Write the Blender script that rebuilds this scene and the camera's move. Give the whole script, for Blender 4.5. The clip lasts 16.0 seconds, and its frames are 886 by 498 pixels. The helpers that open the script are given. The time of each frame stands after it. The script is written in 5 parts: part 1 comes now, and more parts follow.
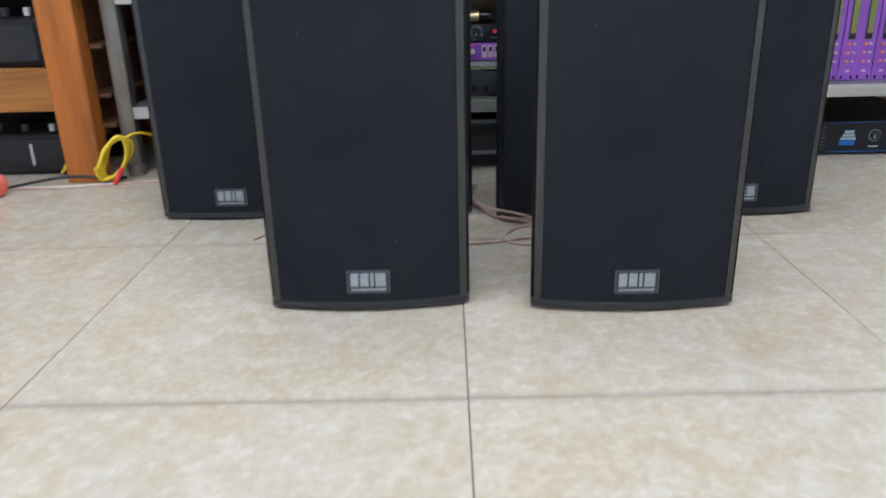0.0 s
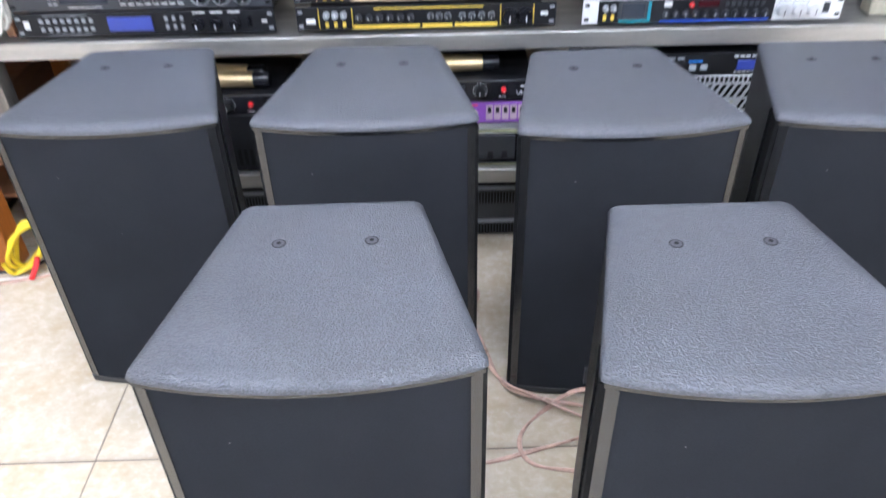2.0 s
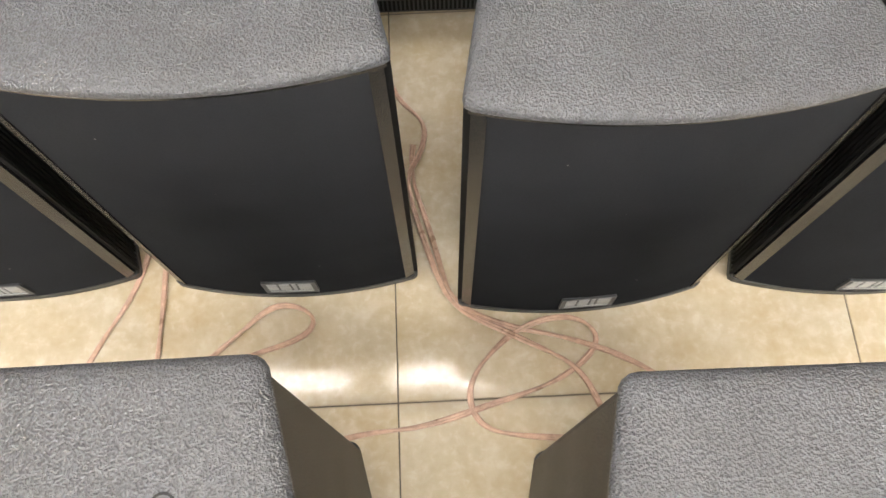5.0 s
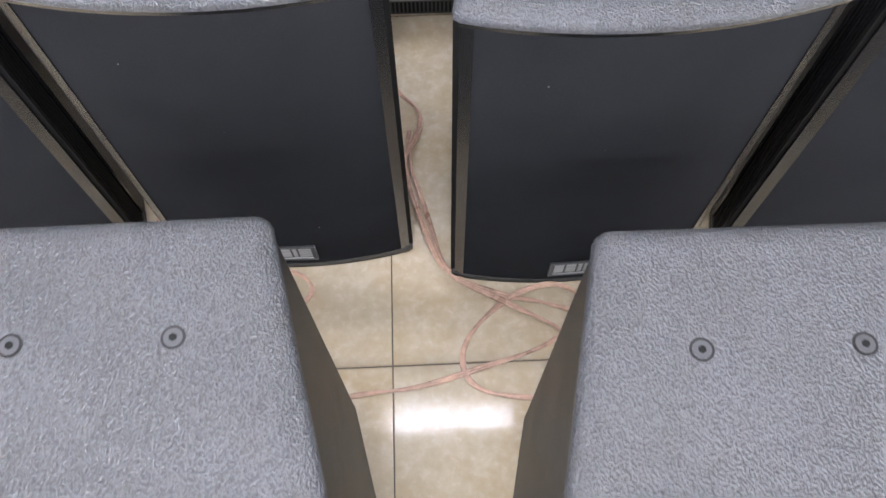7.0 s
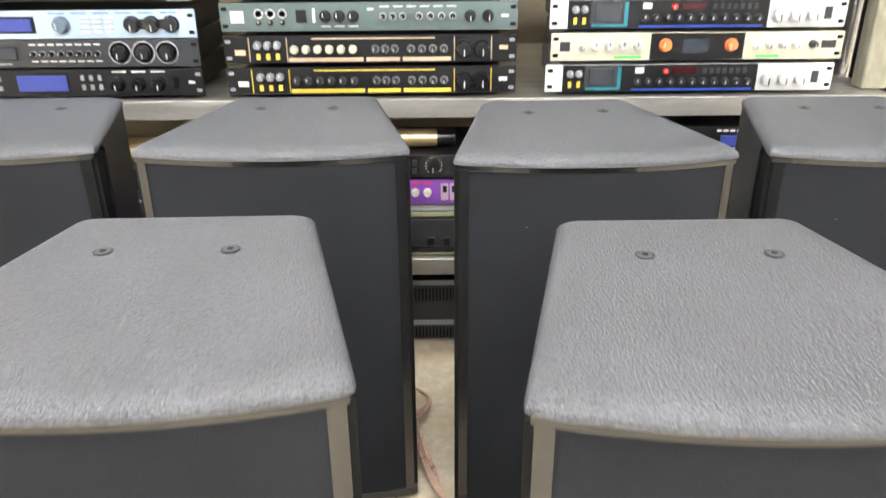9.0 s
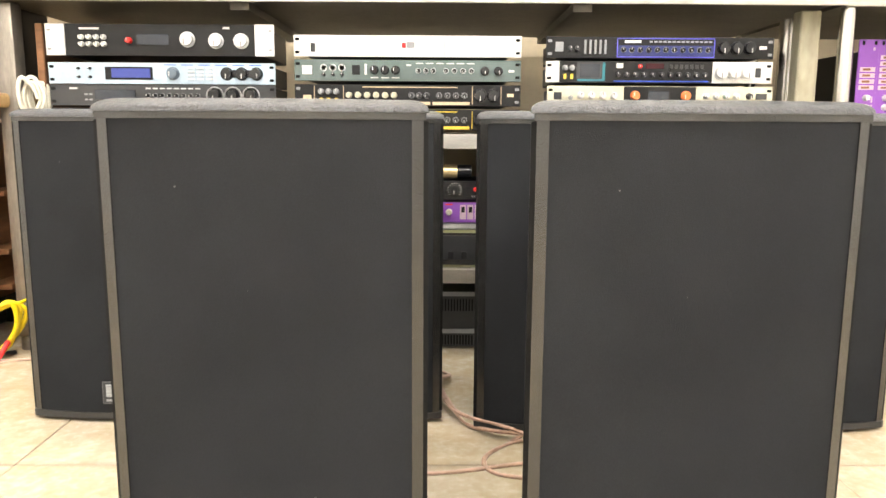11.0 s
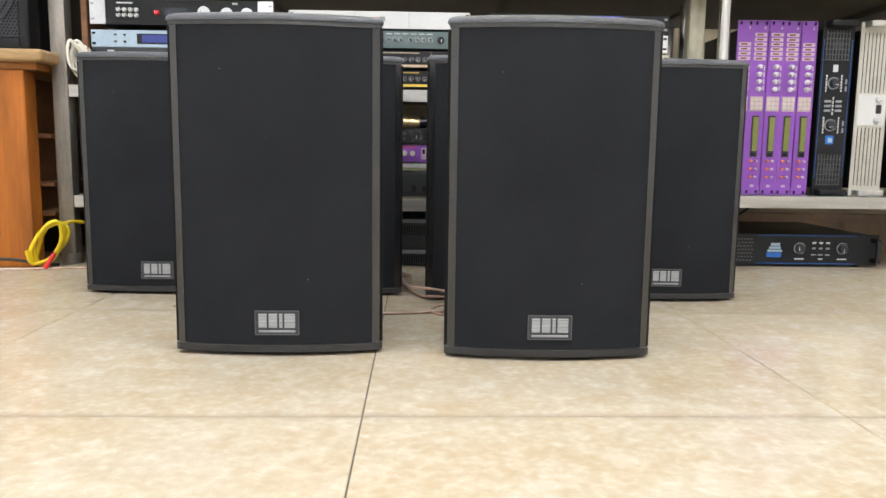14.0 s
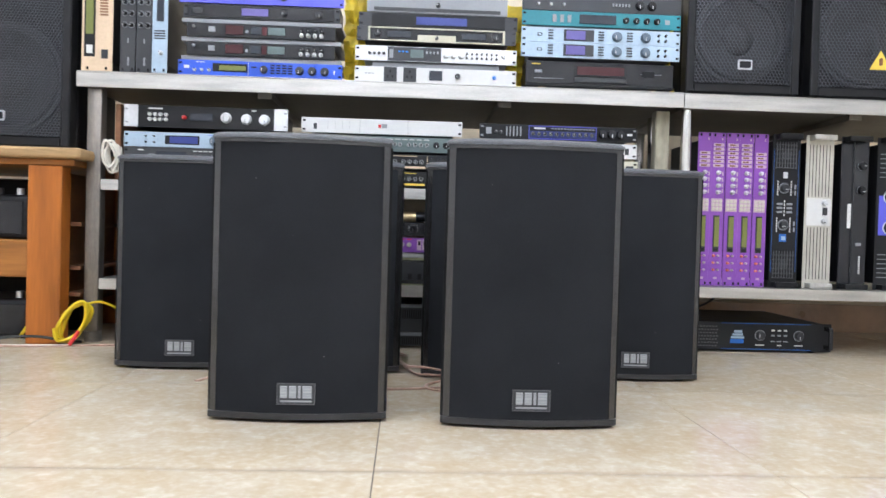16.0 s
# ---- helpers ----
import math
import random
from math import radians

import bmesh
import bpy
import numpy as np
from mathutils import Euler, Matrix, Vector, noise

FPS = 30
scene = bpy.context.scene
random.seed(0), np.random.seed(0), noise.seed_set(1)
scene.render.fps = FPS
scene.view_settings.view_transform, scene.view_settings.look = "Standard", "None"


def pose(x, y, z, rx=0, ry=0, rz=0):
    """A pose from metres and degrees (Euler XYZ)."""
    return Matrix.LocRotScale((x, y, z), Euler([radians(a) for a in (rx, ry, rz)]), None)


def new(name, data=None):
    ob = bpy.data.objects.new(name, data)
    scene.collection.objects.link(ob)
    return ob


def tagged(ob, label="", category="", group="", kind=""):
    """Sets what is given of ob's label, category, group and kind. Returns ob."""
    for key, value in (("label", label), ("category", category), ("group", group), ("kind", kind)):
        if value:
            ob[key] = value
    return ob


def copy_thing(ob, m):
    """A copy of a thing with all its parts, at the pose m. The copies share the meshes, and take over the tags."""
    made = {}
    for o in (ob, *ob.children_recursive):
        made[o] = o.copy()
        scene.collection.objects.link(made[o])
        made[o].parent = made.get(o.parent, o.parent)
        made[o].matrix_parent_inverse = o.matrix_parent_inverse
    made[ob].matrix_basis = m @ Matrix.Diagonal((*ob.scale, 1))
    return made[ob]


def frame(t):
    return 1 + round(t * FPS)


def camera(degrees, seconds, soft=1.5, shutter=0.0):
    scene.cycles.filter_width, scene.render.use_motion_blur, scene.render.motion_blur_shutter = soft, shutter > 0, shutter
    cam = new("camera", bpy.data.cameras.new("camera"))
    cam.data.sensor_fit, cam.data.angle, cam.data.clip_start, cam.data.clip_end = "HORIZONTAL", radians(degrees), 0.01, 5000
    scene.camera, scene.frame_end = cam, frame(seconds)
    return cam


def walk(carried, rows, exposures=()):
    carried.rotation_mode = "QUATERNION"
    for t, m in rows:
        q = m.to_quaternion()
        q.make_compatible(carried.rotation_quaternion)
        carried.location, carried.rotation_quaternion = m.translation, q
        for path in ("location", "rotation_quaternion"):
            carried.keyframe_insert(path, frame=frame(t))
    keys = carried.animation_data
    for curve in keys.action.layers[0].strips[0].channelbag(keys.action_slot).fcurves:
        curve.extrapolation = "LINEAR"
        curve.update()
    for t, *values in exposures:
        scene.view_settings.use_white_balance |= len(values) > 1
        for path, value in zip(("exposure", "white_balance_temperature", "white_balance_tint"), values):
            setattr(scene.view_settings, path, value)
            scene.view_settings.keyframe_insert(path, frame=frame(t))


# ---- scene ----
cam = camera(61.15, 16.0, 1.5, 0.5)
METRES, EYE, TILT, LEAN, TURN = 3.61, 0.518, 0.0, 0.0, 1.2
ROWS = [
    (0.0, -0.0004, -0.0005, -0.0007, -0.49, -20.44, 1.30),
    (0.5, 0.0118, 0.0393, 0.0286, -1.53, -22.67, 1.87),
    (1.0, 0.0162, 0.0736, 0.0916, -0.60, -28.94, 1.54),
    (1.5, 0.0081, 0.1239, 0.1244, 0.27, -31.01, 0.42),
    (2.0, -0.0018, 0.1783, 0.1320, -1.90, -36.60, 1.14),
    (2.5, 0.0058, 0.2281, 0.1309, -0.96, -48.01, 0.71),
    (3.0, 0.0080, 0.2706, 0.1294, -0.56, -52.36, 0.83),
    (3.5, 0.0011, 0.3126, 0.1381, -2.04, -52.45, 1.21),
    (4.0, 0.0030, 0.3295, 0.1371, -2.83, -52.90, 0.86),
    (4.5, 0.0060, 0.3367, 0.1325, -4.22, -58.91, 0.47),
    (5.0, 0.0253, 0.3551, 0.1245, -3.23, -69.79, 0.57),
    (7.5, 0.0244, 0.2927, 0.1216, -2.92, -59.74, 0.15),
    (8.0, 0.0195, 0.2647, 0.1084, -2.29, -47.67, -0.97),
    (8.5, 0.0191, 0.2405, 0.0855, -1.52, -33.32, -0.68),
    (9.0, 0.0231, 0.2089, 0.0671, -1.63, -23.86, 0.42),
    (11.5, 0.0091, 0.0926, -0.0139, -1.46, -8.00, -0.71),
    (12.0, 0.0134, 0.0797, -0.0156, -2.91, -6.91, -1.78),
    (12.5, 0.0215, 0.0501, -0.0327, -4.67, -5.98, -2.30),
    (13.0, 0.0174, 0.0124, -0.0474, -5.04, -5.72, -2.37),
    (13.5, 0.0158, -0.0153, -0.0491, -4.26, -6.10, -2.04),
    (14.0, 0.0228, -0.0130, -0.0547, -2.48, -7.45, -0.77),
    (14.5, 0.0260, 0.0092, -0.0539, -1.90, -7.16, 0.37),
    (15.0, 0.0240, 0.0022, -0.0490, -2.79, -4.33, -0.37),
    (15.5, 0.0220, -0.0404, -0.0465, -3.88, -2.04, -1.39),
    (16.0, 0.0141, -0.0694, -0.0479, -3.52, -1.07, -1.62),
]
# seconds, stops, kelvin, tint: the phone's own exposure and white balance
EXPOSURES = [
    (0.0, -0.68, 5150, 11), (0.5, -0.44, 5150, 11), (1.0, -0.09, 4950, 14), (1.5, 0.15, 4950, 11), (2.0, 0.36, 5250, 15), (2.5, 0.47, 5750, 19), (3.0, 0.48, 5950, 13), (3.5, 0.69, 6250, 11), (4.0, 0.77, 6400, 10), (4.5, 0.8, 6450, 10), (5.0, 0.42, 6800, 10), (7.5, 0.39, 5750, 16), (8.0, 0.51, 5800, 13),
    (8.5, 0.69, 6050, 11), (9.0, 0.69, 6300, 10), (11.5, 0.58, 7100, 10), (12.0, 0.43, 7150, 10), (12.5, 0.36, 7000, 10), (13.0, 0.15, 6950, 10), (13.5, -0.05, 6750, 10), (14.0, -0.23, 6050, 10), (14.5, -0.33, 5950, 11), (15.0, -0.3, 5750, 14), (15.5, -0.28, 5750, 12), (16.0, -0.28, 5600, 12),
]
walk(cam, [(t, pose(0, 0, EYE, TILT, LEAN, TURN) @ pose(METRES * x, METRES * y, METRES * z, 90 + pitch, roll, yaw)) for t, x, y, z, yaw, pitch, roll in ROWS], EXPOSURES)

# ---- world and light ----
world = bpy.data.worlds.new("world")
scene.world = world
world.use_nodes = True
world.node_tree.nodes["Background"].inputs[0].default_value = (0.8, 0.88, 1.0, 1)
world.node_tree.nodes["Background"].inputs[1].default_value = 0.3


# ---- materials ----
def mat(name, color, rough=0.5, metal=0.0, var=0.12, scale=8.0, fine=120.0, bump=0.0, bump_scale=300.0, spec=0.5, rough_var=0.08, coat=0.0, stretch=(1, 1, 1), relief=0.002):
    """Principled surface with colour and gloss variation at two scales and fine relief."""
    m = bpy.data.materials.new(name)
    m.use_nodes = True
    nt = m.node_tree
    N, L = nt.nodes, nt.links
    b = N["Principled BSDF"]
    tc = N.new("ShaderNodeTexCoord")
    mp = N.new("ShaderNodeMapping")
    mp.inputs["Scale"].default_value = stretch
    L.new(tc.outputs["Object"], mp.inputs[0])
    n1, n2 = N.new("ShaderNodeTexNoise"), N.new("ShaderNodeTexNoise")
    n1.inputs["Scale"].default_value, n1.inputs["Detail"].default_value = scale, 4
    n2.inputs["Scale"].default_value, n2.inputs["Detail"].default_value = fine, 2
    L.new(mp.outputs[0], n1.inputs["Vector"])
    L.new(mp.outputs[0], n2.inputs["Vector"])
    mix = N.new("ShaderNodeMath")
    mix.operation = "MULTIPLY_ADD"
    L.new(n2.outputs["Fac"], mix.inputs[0])
    mix.inputs[1].default_value = 0.45
    L.new(n1.outputs["Fac"], mix.inputs[2])
    ramp = N.new("ShaderNodeValToRGB")
    lo, hi = [max(0, c * (1 - var)) for c in color], [min(1, c * (1 + var)) for c in color]
    ramp.color_ramp.elements[0].position, ramp.color_ramp.elements[0].color = 0.5, (*lo, 1)
    ramp.color_ramp.elements[1].position, ramp.color_ramp.elements[1].color = 0.95, (*hi, 1)
    L.new(mix.outputs[0], ramp.inputs[0])
    L.new(ramp.outputs[0], b.inputs["Base Color"])
    mr = N.new("ShaderNodeMapRange")
    mr.inputs["To Min"].default_value, mr.inputs["To Max"].default_value = max(0.02, rough - rough_var), min(1, rough + rough_var)
    L.new(n1.outputs["Fac"], mr.inputs["Value"])
    L.new(mr.outputs[0], b.inputs["Roughness"])
    b.inputs["Metallic"].default_value = metal
    b.inputs["Specular IOR Level"].default_value = spec
    b.inputs["Coat Weight"].default_value = coat
    if bump:
        nb = N.new("ShaderNodeTexNoise")
        nb.inputs["Scale"].default_value, nb.inputs["Detail"].default_value = bump_scale, 3
        L.new(mp.outputs[0], nb.inputs["Vector"])
        bp = N.new("ShaderNodeBump")
        bp.inputs["Strength"].default_value, bp.inputs["Distance"].default_value = bump, relief
        L.new(nb.outputs["Fac"], bp.inputs["Height"])
        L.new(bp.outputs[0], b.inputs["Normal"])
    return m


def glow(name, color, strength):
    m = mat(name, color, 0.4)
    b = m.node_tree.nodes["Principled BSDF"]
    b.inputs["Emission Color"].default_value, b.inputs["Emission Strength"].default_value = (*color, 1), strength
    return m


def tile_material():
    """Cream glazed tile with soft marbling; every tile has its own shift of the pattern and a slightly different tone."""
    m = mat("glazed_tile", (0.6, 0.56, 0.49), 0.075, 0, 0.1, 5, 60, spec=0.12, rough_var=0.03)
    nt = m.node_tree
    N, L = nt.nodes, nt.links
    b = N["Principled BSDF"]
    info, geo, add = N.new("ShaderNodeObjectInfo"), N.new("ShaderNodeNewGeometry"), N.new("ShaderNodeVectorMath")
    mul = N.new("ShaderNodeVectorMath")
    mul.operation = "SCALE"
    mul.inputs[0].default_value = (7, 13, 3)
    L.new(info.outputs["Random"], mul.inputs["Scale"])
    L.new(geo.outputs["Position"], add.inputs[0])
    L.new(mul.outputs[0], add.inputs[1])
    big, veins, grain = N.new("ShaderNodeTexNoise"), N.new("ShaderNodeTexNoise"), N.new("ShaderNodeTexNoise")
    for n, s, d, dist in ((big, 7.5, 4, 0.3), (veins, 31, 7, 0.4), (grain, 85, 6, 0.3)):
        n.inputs["Scale"].default_value, n.inputs["Detail"].default_value, n.inputs["Distortion"].default_value = s, d, dist
        L.new(add.outputs[0], n.inputs["Vector"])
    r1, r2, r3 = N.new("ShaderNodeValToRGB"), N.new("ShaderNodeValToRGB"), N.new("ShaderNodeValToRGB")
    for r, stops in ((r1, ((0.34, (0.461, 0.361, 0.218)), (0.5, (0.499, 0.422, 0.296)), (0.66, (0.522, 0.470, 0.370)))),
                     (r2, ((0.34, (0.42, 0.334, 0.22)), (0.53, (0.49, 0.417, 0.306)), (0.67, (0.627, 0.587, 0.506)))),
                     (r3, ((0.34, (0.408, 0.328, 0.217)), (0.55, (0.484, 0.418, 0.314)), (0.7, (0.598, 0.560, 0.480))))):
        r.color_ramp.elements[0].position, r.color_ramp.elements[0].color = stops[0][0], (*stops[0][1], 1)
        r.color_ramp.elements[1].position, r.color_ramp.elements[1].color = stops[2][0], (*stops[2][1], 1)
        e = r.color_ramp.elements.new(stops[1][0])
        e.color = (*stops[1][1], 1)
    for n, r in ((big, r1), (veins, r2), (grain, r3)):
        L.new(n.outputs["Fac"], r.inputs[0])
    m1, m2 = N.new("ShaderNodeMix"), N.new("ShaderNodeMix")
    m1.data_type = m2.data_type = "RGBA"
    m1.inputs["Factor"].default_value, m2.inputs["Factor"].default_value = 0.45, 0.35
    L.new(r1.outputs[0], m1.inputs[6])
    L.new(r2.outputs[0], m1.inputs[7])
    L.new(m1.outputs[2], m2.inputs[6])
    L.new(r3.outputs[0], m2.inputs[7])
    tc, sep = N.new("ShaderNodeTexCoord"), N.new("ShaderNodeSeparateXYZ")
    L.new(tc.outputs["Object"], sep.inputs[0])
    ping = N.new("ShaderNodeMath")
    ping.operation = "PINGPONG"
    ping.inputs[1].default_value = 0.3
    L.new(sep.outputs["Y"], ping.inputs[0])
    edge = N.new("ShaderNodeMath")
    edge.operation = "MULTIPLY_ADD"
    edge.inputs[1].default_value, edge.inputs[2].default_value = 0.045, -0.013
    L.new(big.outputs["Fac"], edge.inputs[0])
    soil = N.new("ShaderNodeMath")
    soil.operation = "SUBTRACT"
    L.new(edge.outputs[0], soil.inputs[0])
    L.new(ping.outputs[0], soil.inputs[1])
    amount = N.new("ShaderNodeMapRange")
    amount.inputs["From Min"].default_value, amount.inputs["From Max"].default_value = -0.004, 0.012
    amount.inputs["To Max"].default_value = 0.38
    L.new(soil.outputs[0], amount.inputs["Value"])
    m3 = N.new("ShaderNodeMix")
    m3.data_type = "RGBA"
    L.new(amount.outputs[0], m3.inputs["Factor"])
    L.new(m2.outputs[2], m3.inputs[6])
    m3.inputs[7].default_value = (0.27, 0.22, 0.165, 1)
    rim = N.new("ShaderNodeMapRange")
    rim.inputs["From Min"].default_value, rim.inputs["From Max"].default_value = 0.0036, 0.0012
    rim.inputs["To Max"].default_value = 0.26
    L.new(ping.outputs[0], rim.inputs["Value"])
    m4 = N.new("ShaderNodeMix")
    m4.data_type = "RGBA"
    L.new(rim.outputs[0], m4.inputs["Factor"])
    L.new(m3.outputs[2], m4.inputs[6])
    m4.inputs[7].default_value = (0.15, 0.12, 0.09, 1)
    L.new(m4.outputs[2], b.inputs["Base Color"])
    bp = N.new("ShaderNodeBump")
    bp.inputs["Strength"].default_value, bp.inputs["Distance"].default_value = 0.05, 0.002
    L.new(veins.outputs["Fac"], bp.inputs["Height"])
    L.new(bp.outputs[0], b.inputs["Normal"])
    return m


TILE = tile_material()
GROUT = mat("grout", (0.11, 0.092, 0.074), 0.9)
WALL = mat("cream_wall_paint", (0.62, 0.53, 0.38), 0.7, 0, 0.08, 3, 60, 0.1, 200)
WALL_WHITE = mat("white_wall_paint", (0.78, 0.78, 0.78), 0.7, 0, 0.05, 3, 60)
CEILING = mat("ceiling_paint", (0.78, 0.78, 0.77), 0.8)
LAMP = glow("lamp_diffuser", (1.0, 0.99, 0.98), 63.0)
WHITE_METAL = mat("white_enamel", (0.8, 0.8, 0.78), 0.35)
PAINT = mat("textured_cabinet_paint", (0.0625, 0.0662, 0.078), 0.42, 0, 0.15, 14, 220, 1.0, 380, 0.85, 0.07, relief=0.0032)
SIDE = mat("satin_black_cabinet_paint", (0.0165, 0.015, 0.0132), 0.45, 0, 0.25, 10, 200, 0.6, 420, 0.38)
LIP_GREY = mat("grey_plastic_lip", (0.021, 0.021, 0.0215), 0.42, 0, 0.12, 20, 200, 0.1, 500, 0.5)
STRIP = mat("grey_plastic_strip", (0.0135, 0.0136, 0.014), 0.2, 0, 0.15, 20, 200, 0.1, 500, 0.5)
STRIP.node_tree.nodes["Principled BSDF"].inputs["IOR"].default_value = 1.75
CLOTH = mat("black_grille_cloth", (0.0222, 0.0231, 0.0257), 0.95, 0, 0.17, 5, 600, 0.5, 1100, 0.0)
def add_lint(m):
    nt = m.node_tree
    N, L = nt.nodes, nt.links
    b = N["Principled BSDF"]
    old = b.inputs["Base Color"].links[0].from_socket
    tc, vo = N.new("ShaderNodeTexCoord"), N.new("ShaderNodeTexVoronoi")
    vo.inputs["Scale"].default_value = 26
    L.new(tc.outputs["Object"], vo.inputs["Vector"])
    mr = N.new("ShaderNodeMapRange")
    mr.inputs["From Min"].default_value, mr.inputs["From Max"].default_value = 0.03, 0.02
    mr.inputs["To Max"].default_value = 0.6
    L.new(vo.outputs["Distance"], mr.inputs["Value"])
    mx = N.new("ShaderNodeMix")
    mx.data_type = "RGBA"
    L.new(mr.outputs[0], mx.inputs["Factor"])
    L.new(old, mx.inputs[6])
    mx.inputs[7].default_value = (0.25, 0.25, 0.24, 1)
    L.new(mx.outputs[2], b.inputs["Base Color"])


add_lint(CLOTH)


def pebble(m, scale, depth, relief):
    """Pebbled spray grain: rounded grains, with the hollows' shade put into the colour."""
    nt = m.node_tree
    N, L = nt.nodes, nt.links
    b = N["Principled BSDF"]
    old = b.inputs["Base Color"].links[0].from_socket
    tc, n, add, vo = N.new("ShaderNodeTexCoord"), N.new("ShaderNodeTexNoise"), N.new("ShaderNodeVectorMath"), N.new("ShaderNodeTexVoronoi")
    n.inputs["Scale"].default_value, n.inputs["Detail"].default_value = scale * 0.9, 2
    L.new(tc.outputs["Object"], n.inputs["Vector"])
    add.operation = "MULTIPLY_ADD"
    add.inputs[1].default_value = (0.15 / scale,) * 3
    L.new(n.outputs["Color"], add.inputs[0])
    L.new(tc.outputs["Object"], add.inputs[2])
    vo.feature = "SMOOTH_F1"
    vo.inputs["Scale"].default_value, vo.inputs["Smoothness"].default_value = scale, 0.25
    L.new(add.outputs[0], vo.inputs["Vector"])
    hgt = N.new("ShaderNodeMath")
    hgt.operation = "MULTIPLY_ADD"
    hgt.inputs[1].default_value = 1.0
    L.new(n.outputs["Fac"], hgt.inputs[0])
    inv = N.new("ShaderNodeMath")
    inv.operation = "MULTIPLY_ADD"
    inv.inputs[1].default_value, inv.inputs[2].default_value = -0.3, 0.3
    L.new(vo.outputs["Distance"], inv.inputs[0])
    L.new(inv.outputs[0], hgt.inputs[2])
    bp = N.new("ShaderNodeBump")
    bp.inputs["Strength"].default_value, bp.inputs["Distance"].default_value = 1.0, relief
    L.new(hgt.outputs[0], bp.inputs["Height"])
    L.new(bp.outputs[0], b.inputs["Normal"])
    # low spots of the relief go darker: shade painted between the grains
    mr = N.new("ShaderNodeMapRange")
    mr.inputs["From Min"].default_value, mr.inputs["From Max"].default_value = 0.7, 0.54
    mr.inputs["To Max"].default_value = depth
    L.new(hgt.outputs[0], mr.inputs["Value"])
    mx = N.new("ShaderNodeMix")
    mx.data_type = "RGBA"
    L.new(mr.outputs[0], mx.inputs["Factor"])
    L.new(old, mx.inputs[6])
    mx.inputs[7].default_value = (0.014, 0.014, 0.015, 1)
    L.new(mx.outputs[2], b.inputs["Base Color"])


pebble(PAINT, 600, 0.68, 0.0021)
CHANNEL = mat("matt_black_channel", (0.005, 0.005, 0.005), 0.7, spec=0.2)
STEEL_SCREW = mat("zinc_screw", (0.062, 0.063, 0.07), 0.5, 0.2)
DARK_SCREW = mat("blackened_screw", (0.02, 0.02, 0.022), 0.45, 0.7)
BADGE = mat("badge_grey_foil", (0.04, 0.042, 0.046), 0.4, 0.2, 0.1, 60)
BADGE_RIM = mat("badge_rim", (0.1, 0.102, 0.108), 0.4, 0.3)
BADGE_SILVER = mat("badge_silver_print", (0.34, 0.355, 0.37), 0.4, 0.3, 0.45, 40, 300, stretch=(0.2, 1, 9))
POST_STEEL = mat("dull_steel_post", (0.21, 0.19, 0.165), 0.42, 0.7, 0.3, 6, 60, 0.1, 30, stretch=(6, 6, 1))
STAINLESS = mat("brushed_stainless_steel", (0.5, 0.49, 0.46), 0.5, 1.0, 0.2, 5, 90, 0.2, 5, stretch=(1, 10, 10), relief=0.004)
# shade under the deck put into a darker steel; braces and post feet share it
STAINLESS_SHADED = mat("shaded_steel", (0.2, 0.185, 0.16), 0.5, 0.6, 0.25, 6)
STAINLESS_TUBE = mat("polished_steel_tube", (0.62, 0.61, 0.585), 0.2, 1.0, 0.15, 8, 90, stretch=(8, 8, 1))
WOOD = mat("varnished_orange_wood", (0.36, 0.115, 0.016), 0.4, 0, 0.3, 3.2, 26, 0.12, 60, 0.3, stretch=(5, 5, 0.5), coat=0.08)
WOOD_H = mat("varnished_wood_rail", (0.32, 0.13, 0.027), 0.4, 0, 0.3, 3.2, 26, 0.12, 60, 0.3, stretch=(0.5, 5, 5), coat=0.05)
SLAB = mat("raw_edge_pine_slab", (0.42, 0.27, 0.12), 0.6, 0, 0.3, 4, 40, 0.3, 80, stretch=(0.6, 4, 4))
BROWN = mat("brown_veneer", (0.2, 0.09, 0.038), 0.5, 0, 0.3, 4, 30, stretch=(1, 1, 5))
BLACK = mat("black_enamel", (0.008, 0.008, 0.009), 0.42, 0, 0.2, 20, spec=0.3)
BLACK_GLOSS = mat("black_gloss_panel", (0.01, 0.01, 0.012), 0.2, 0, 0.2, 20)
CHARCOAL = mat("charcoal_panel", (0.025, 0.0264, 0.0295), 0.42)
GREY = mat("grey_enamel", (0.25, 0.26, 0.27), 0.45)
SLATE = mat("slate_blue_knob", (0.1, 0.135, 0.175), 0.45)
FAN_WIRE = mat("grey_fan_guard", (0.09, 0.09, 0.092), 0.4, 0.4)
GREY_GREEN = mat("grey_green_panel", (0.1, 0.135, 0.13), 0.45, 0.2)
SILVER = mat("silver_panel", (0.62, 0.63, 0.64), 0.35, 0.6)
PALE = mat("pale_silver_panel", (0.52, 0.5, 0.43), 0.4, 0.3)
WHITE = mat("white_panel", (0.62, 0.62, 0.6), 0.4, 0, 0.06, 6, 90)
OLIVE = mat("olive_panel", (0.23, 0.23, 0.12), 0.45)
CREAM = mat("cream_panel", (0.52, 0.5, 0.38), 0.4)
BATTEN = mat("worn_cream_paint", (0.4, 0.37, 0.27), 0.6, 0, 0.4, 7, 60, 0.2, 80, stretch=(1, 1, 0.35))
GOLD = mat("gold_lacquer", (0.72, 0.56, 0.3), 0.32, 0.8)
CHAMPAGNE = mat("champagne_panel", (0.65, 0.5, 0.34), 0.4, 0.3)
YELLOW_P = mat("yellow_print", (0.72, 0.52, 0.06), 0.5)
BLUE = mat("blue_panel", (0.03, 0.09, 0.55), 0.4)
BLUE_V = mat("violet_blue_panel", (0.1, 0.1, 0.6), 0.4)
ICE = mat("ice_blue_panel", (0.38, 0.48, 0.575), 0.4, 0.2)
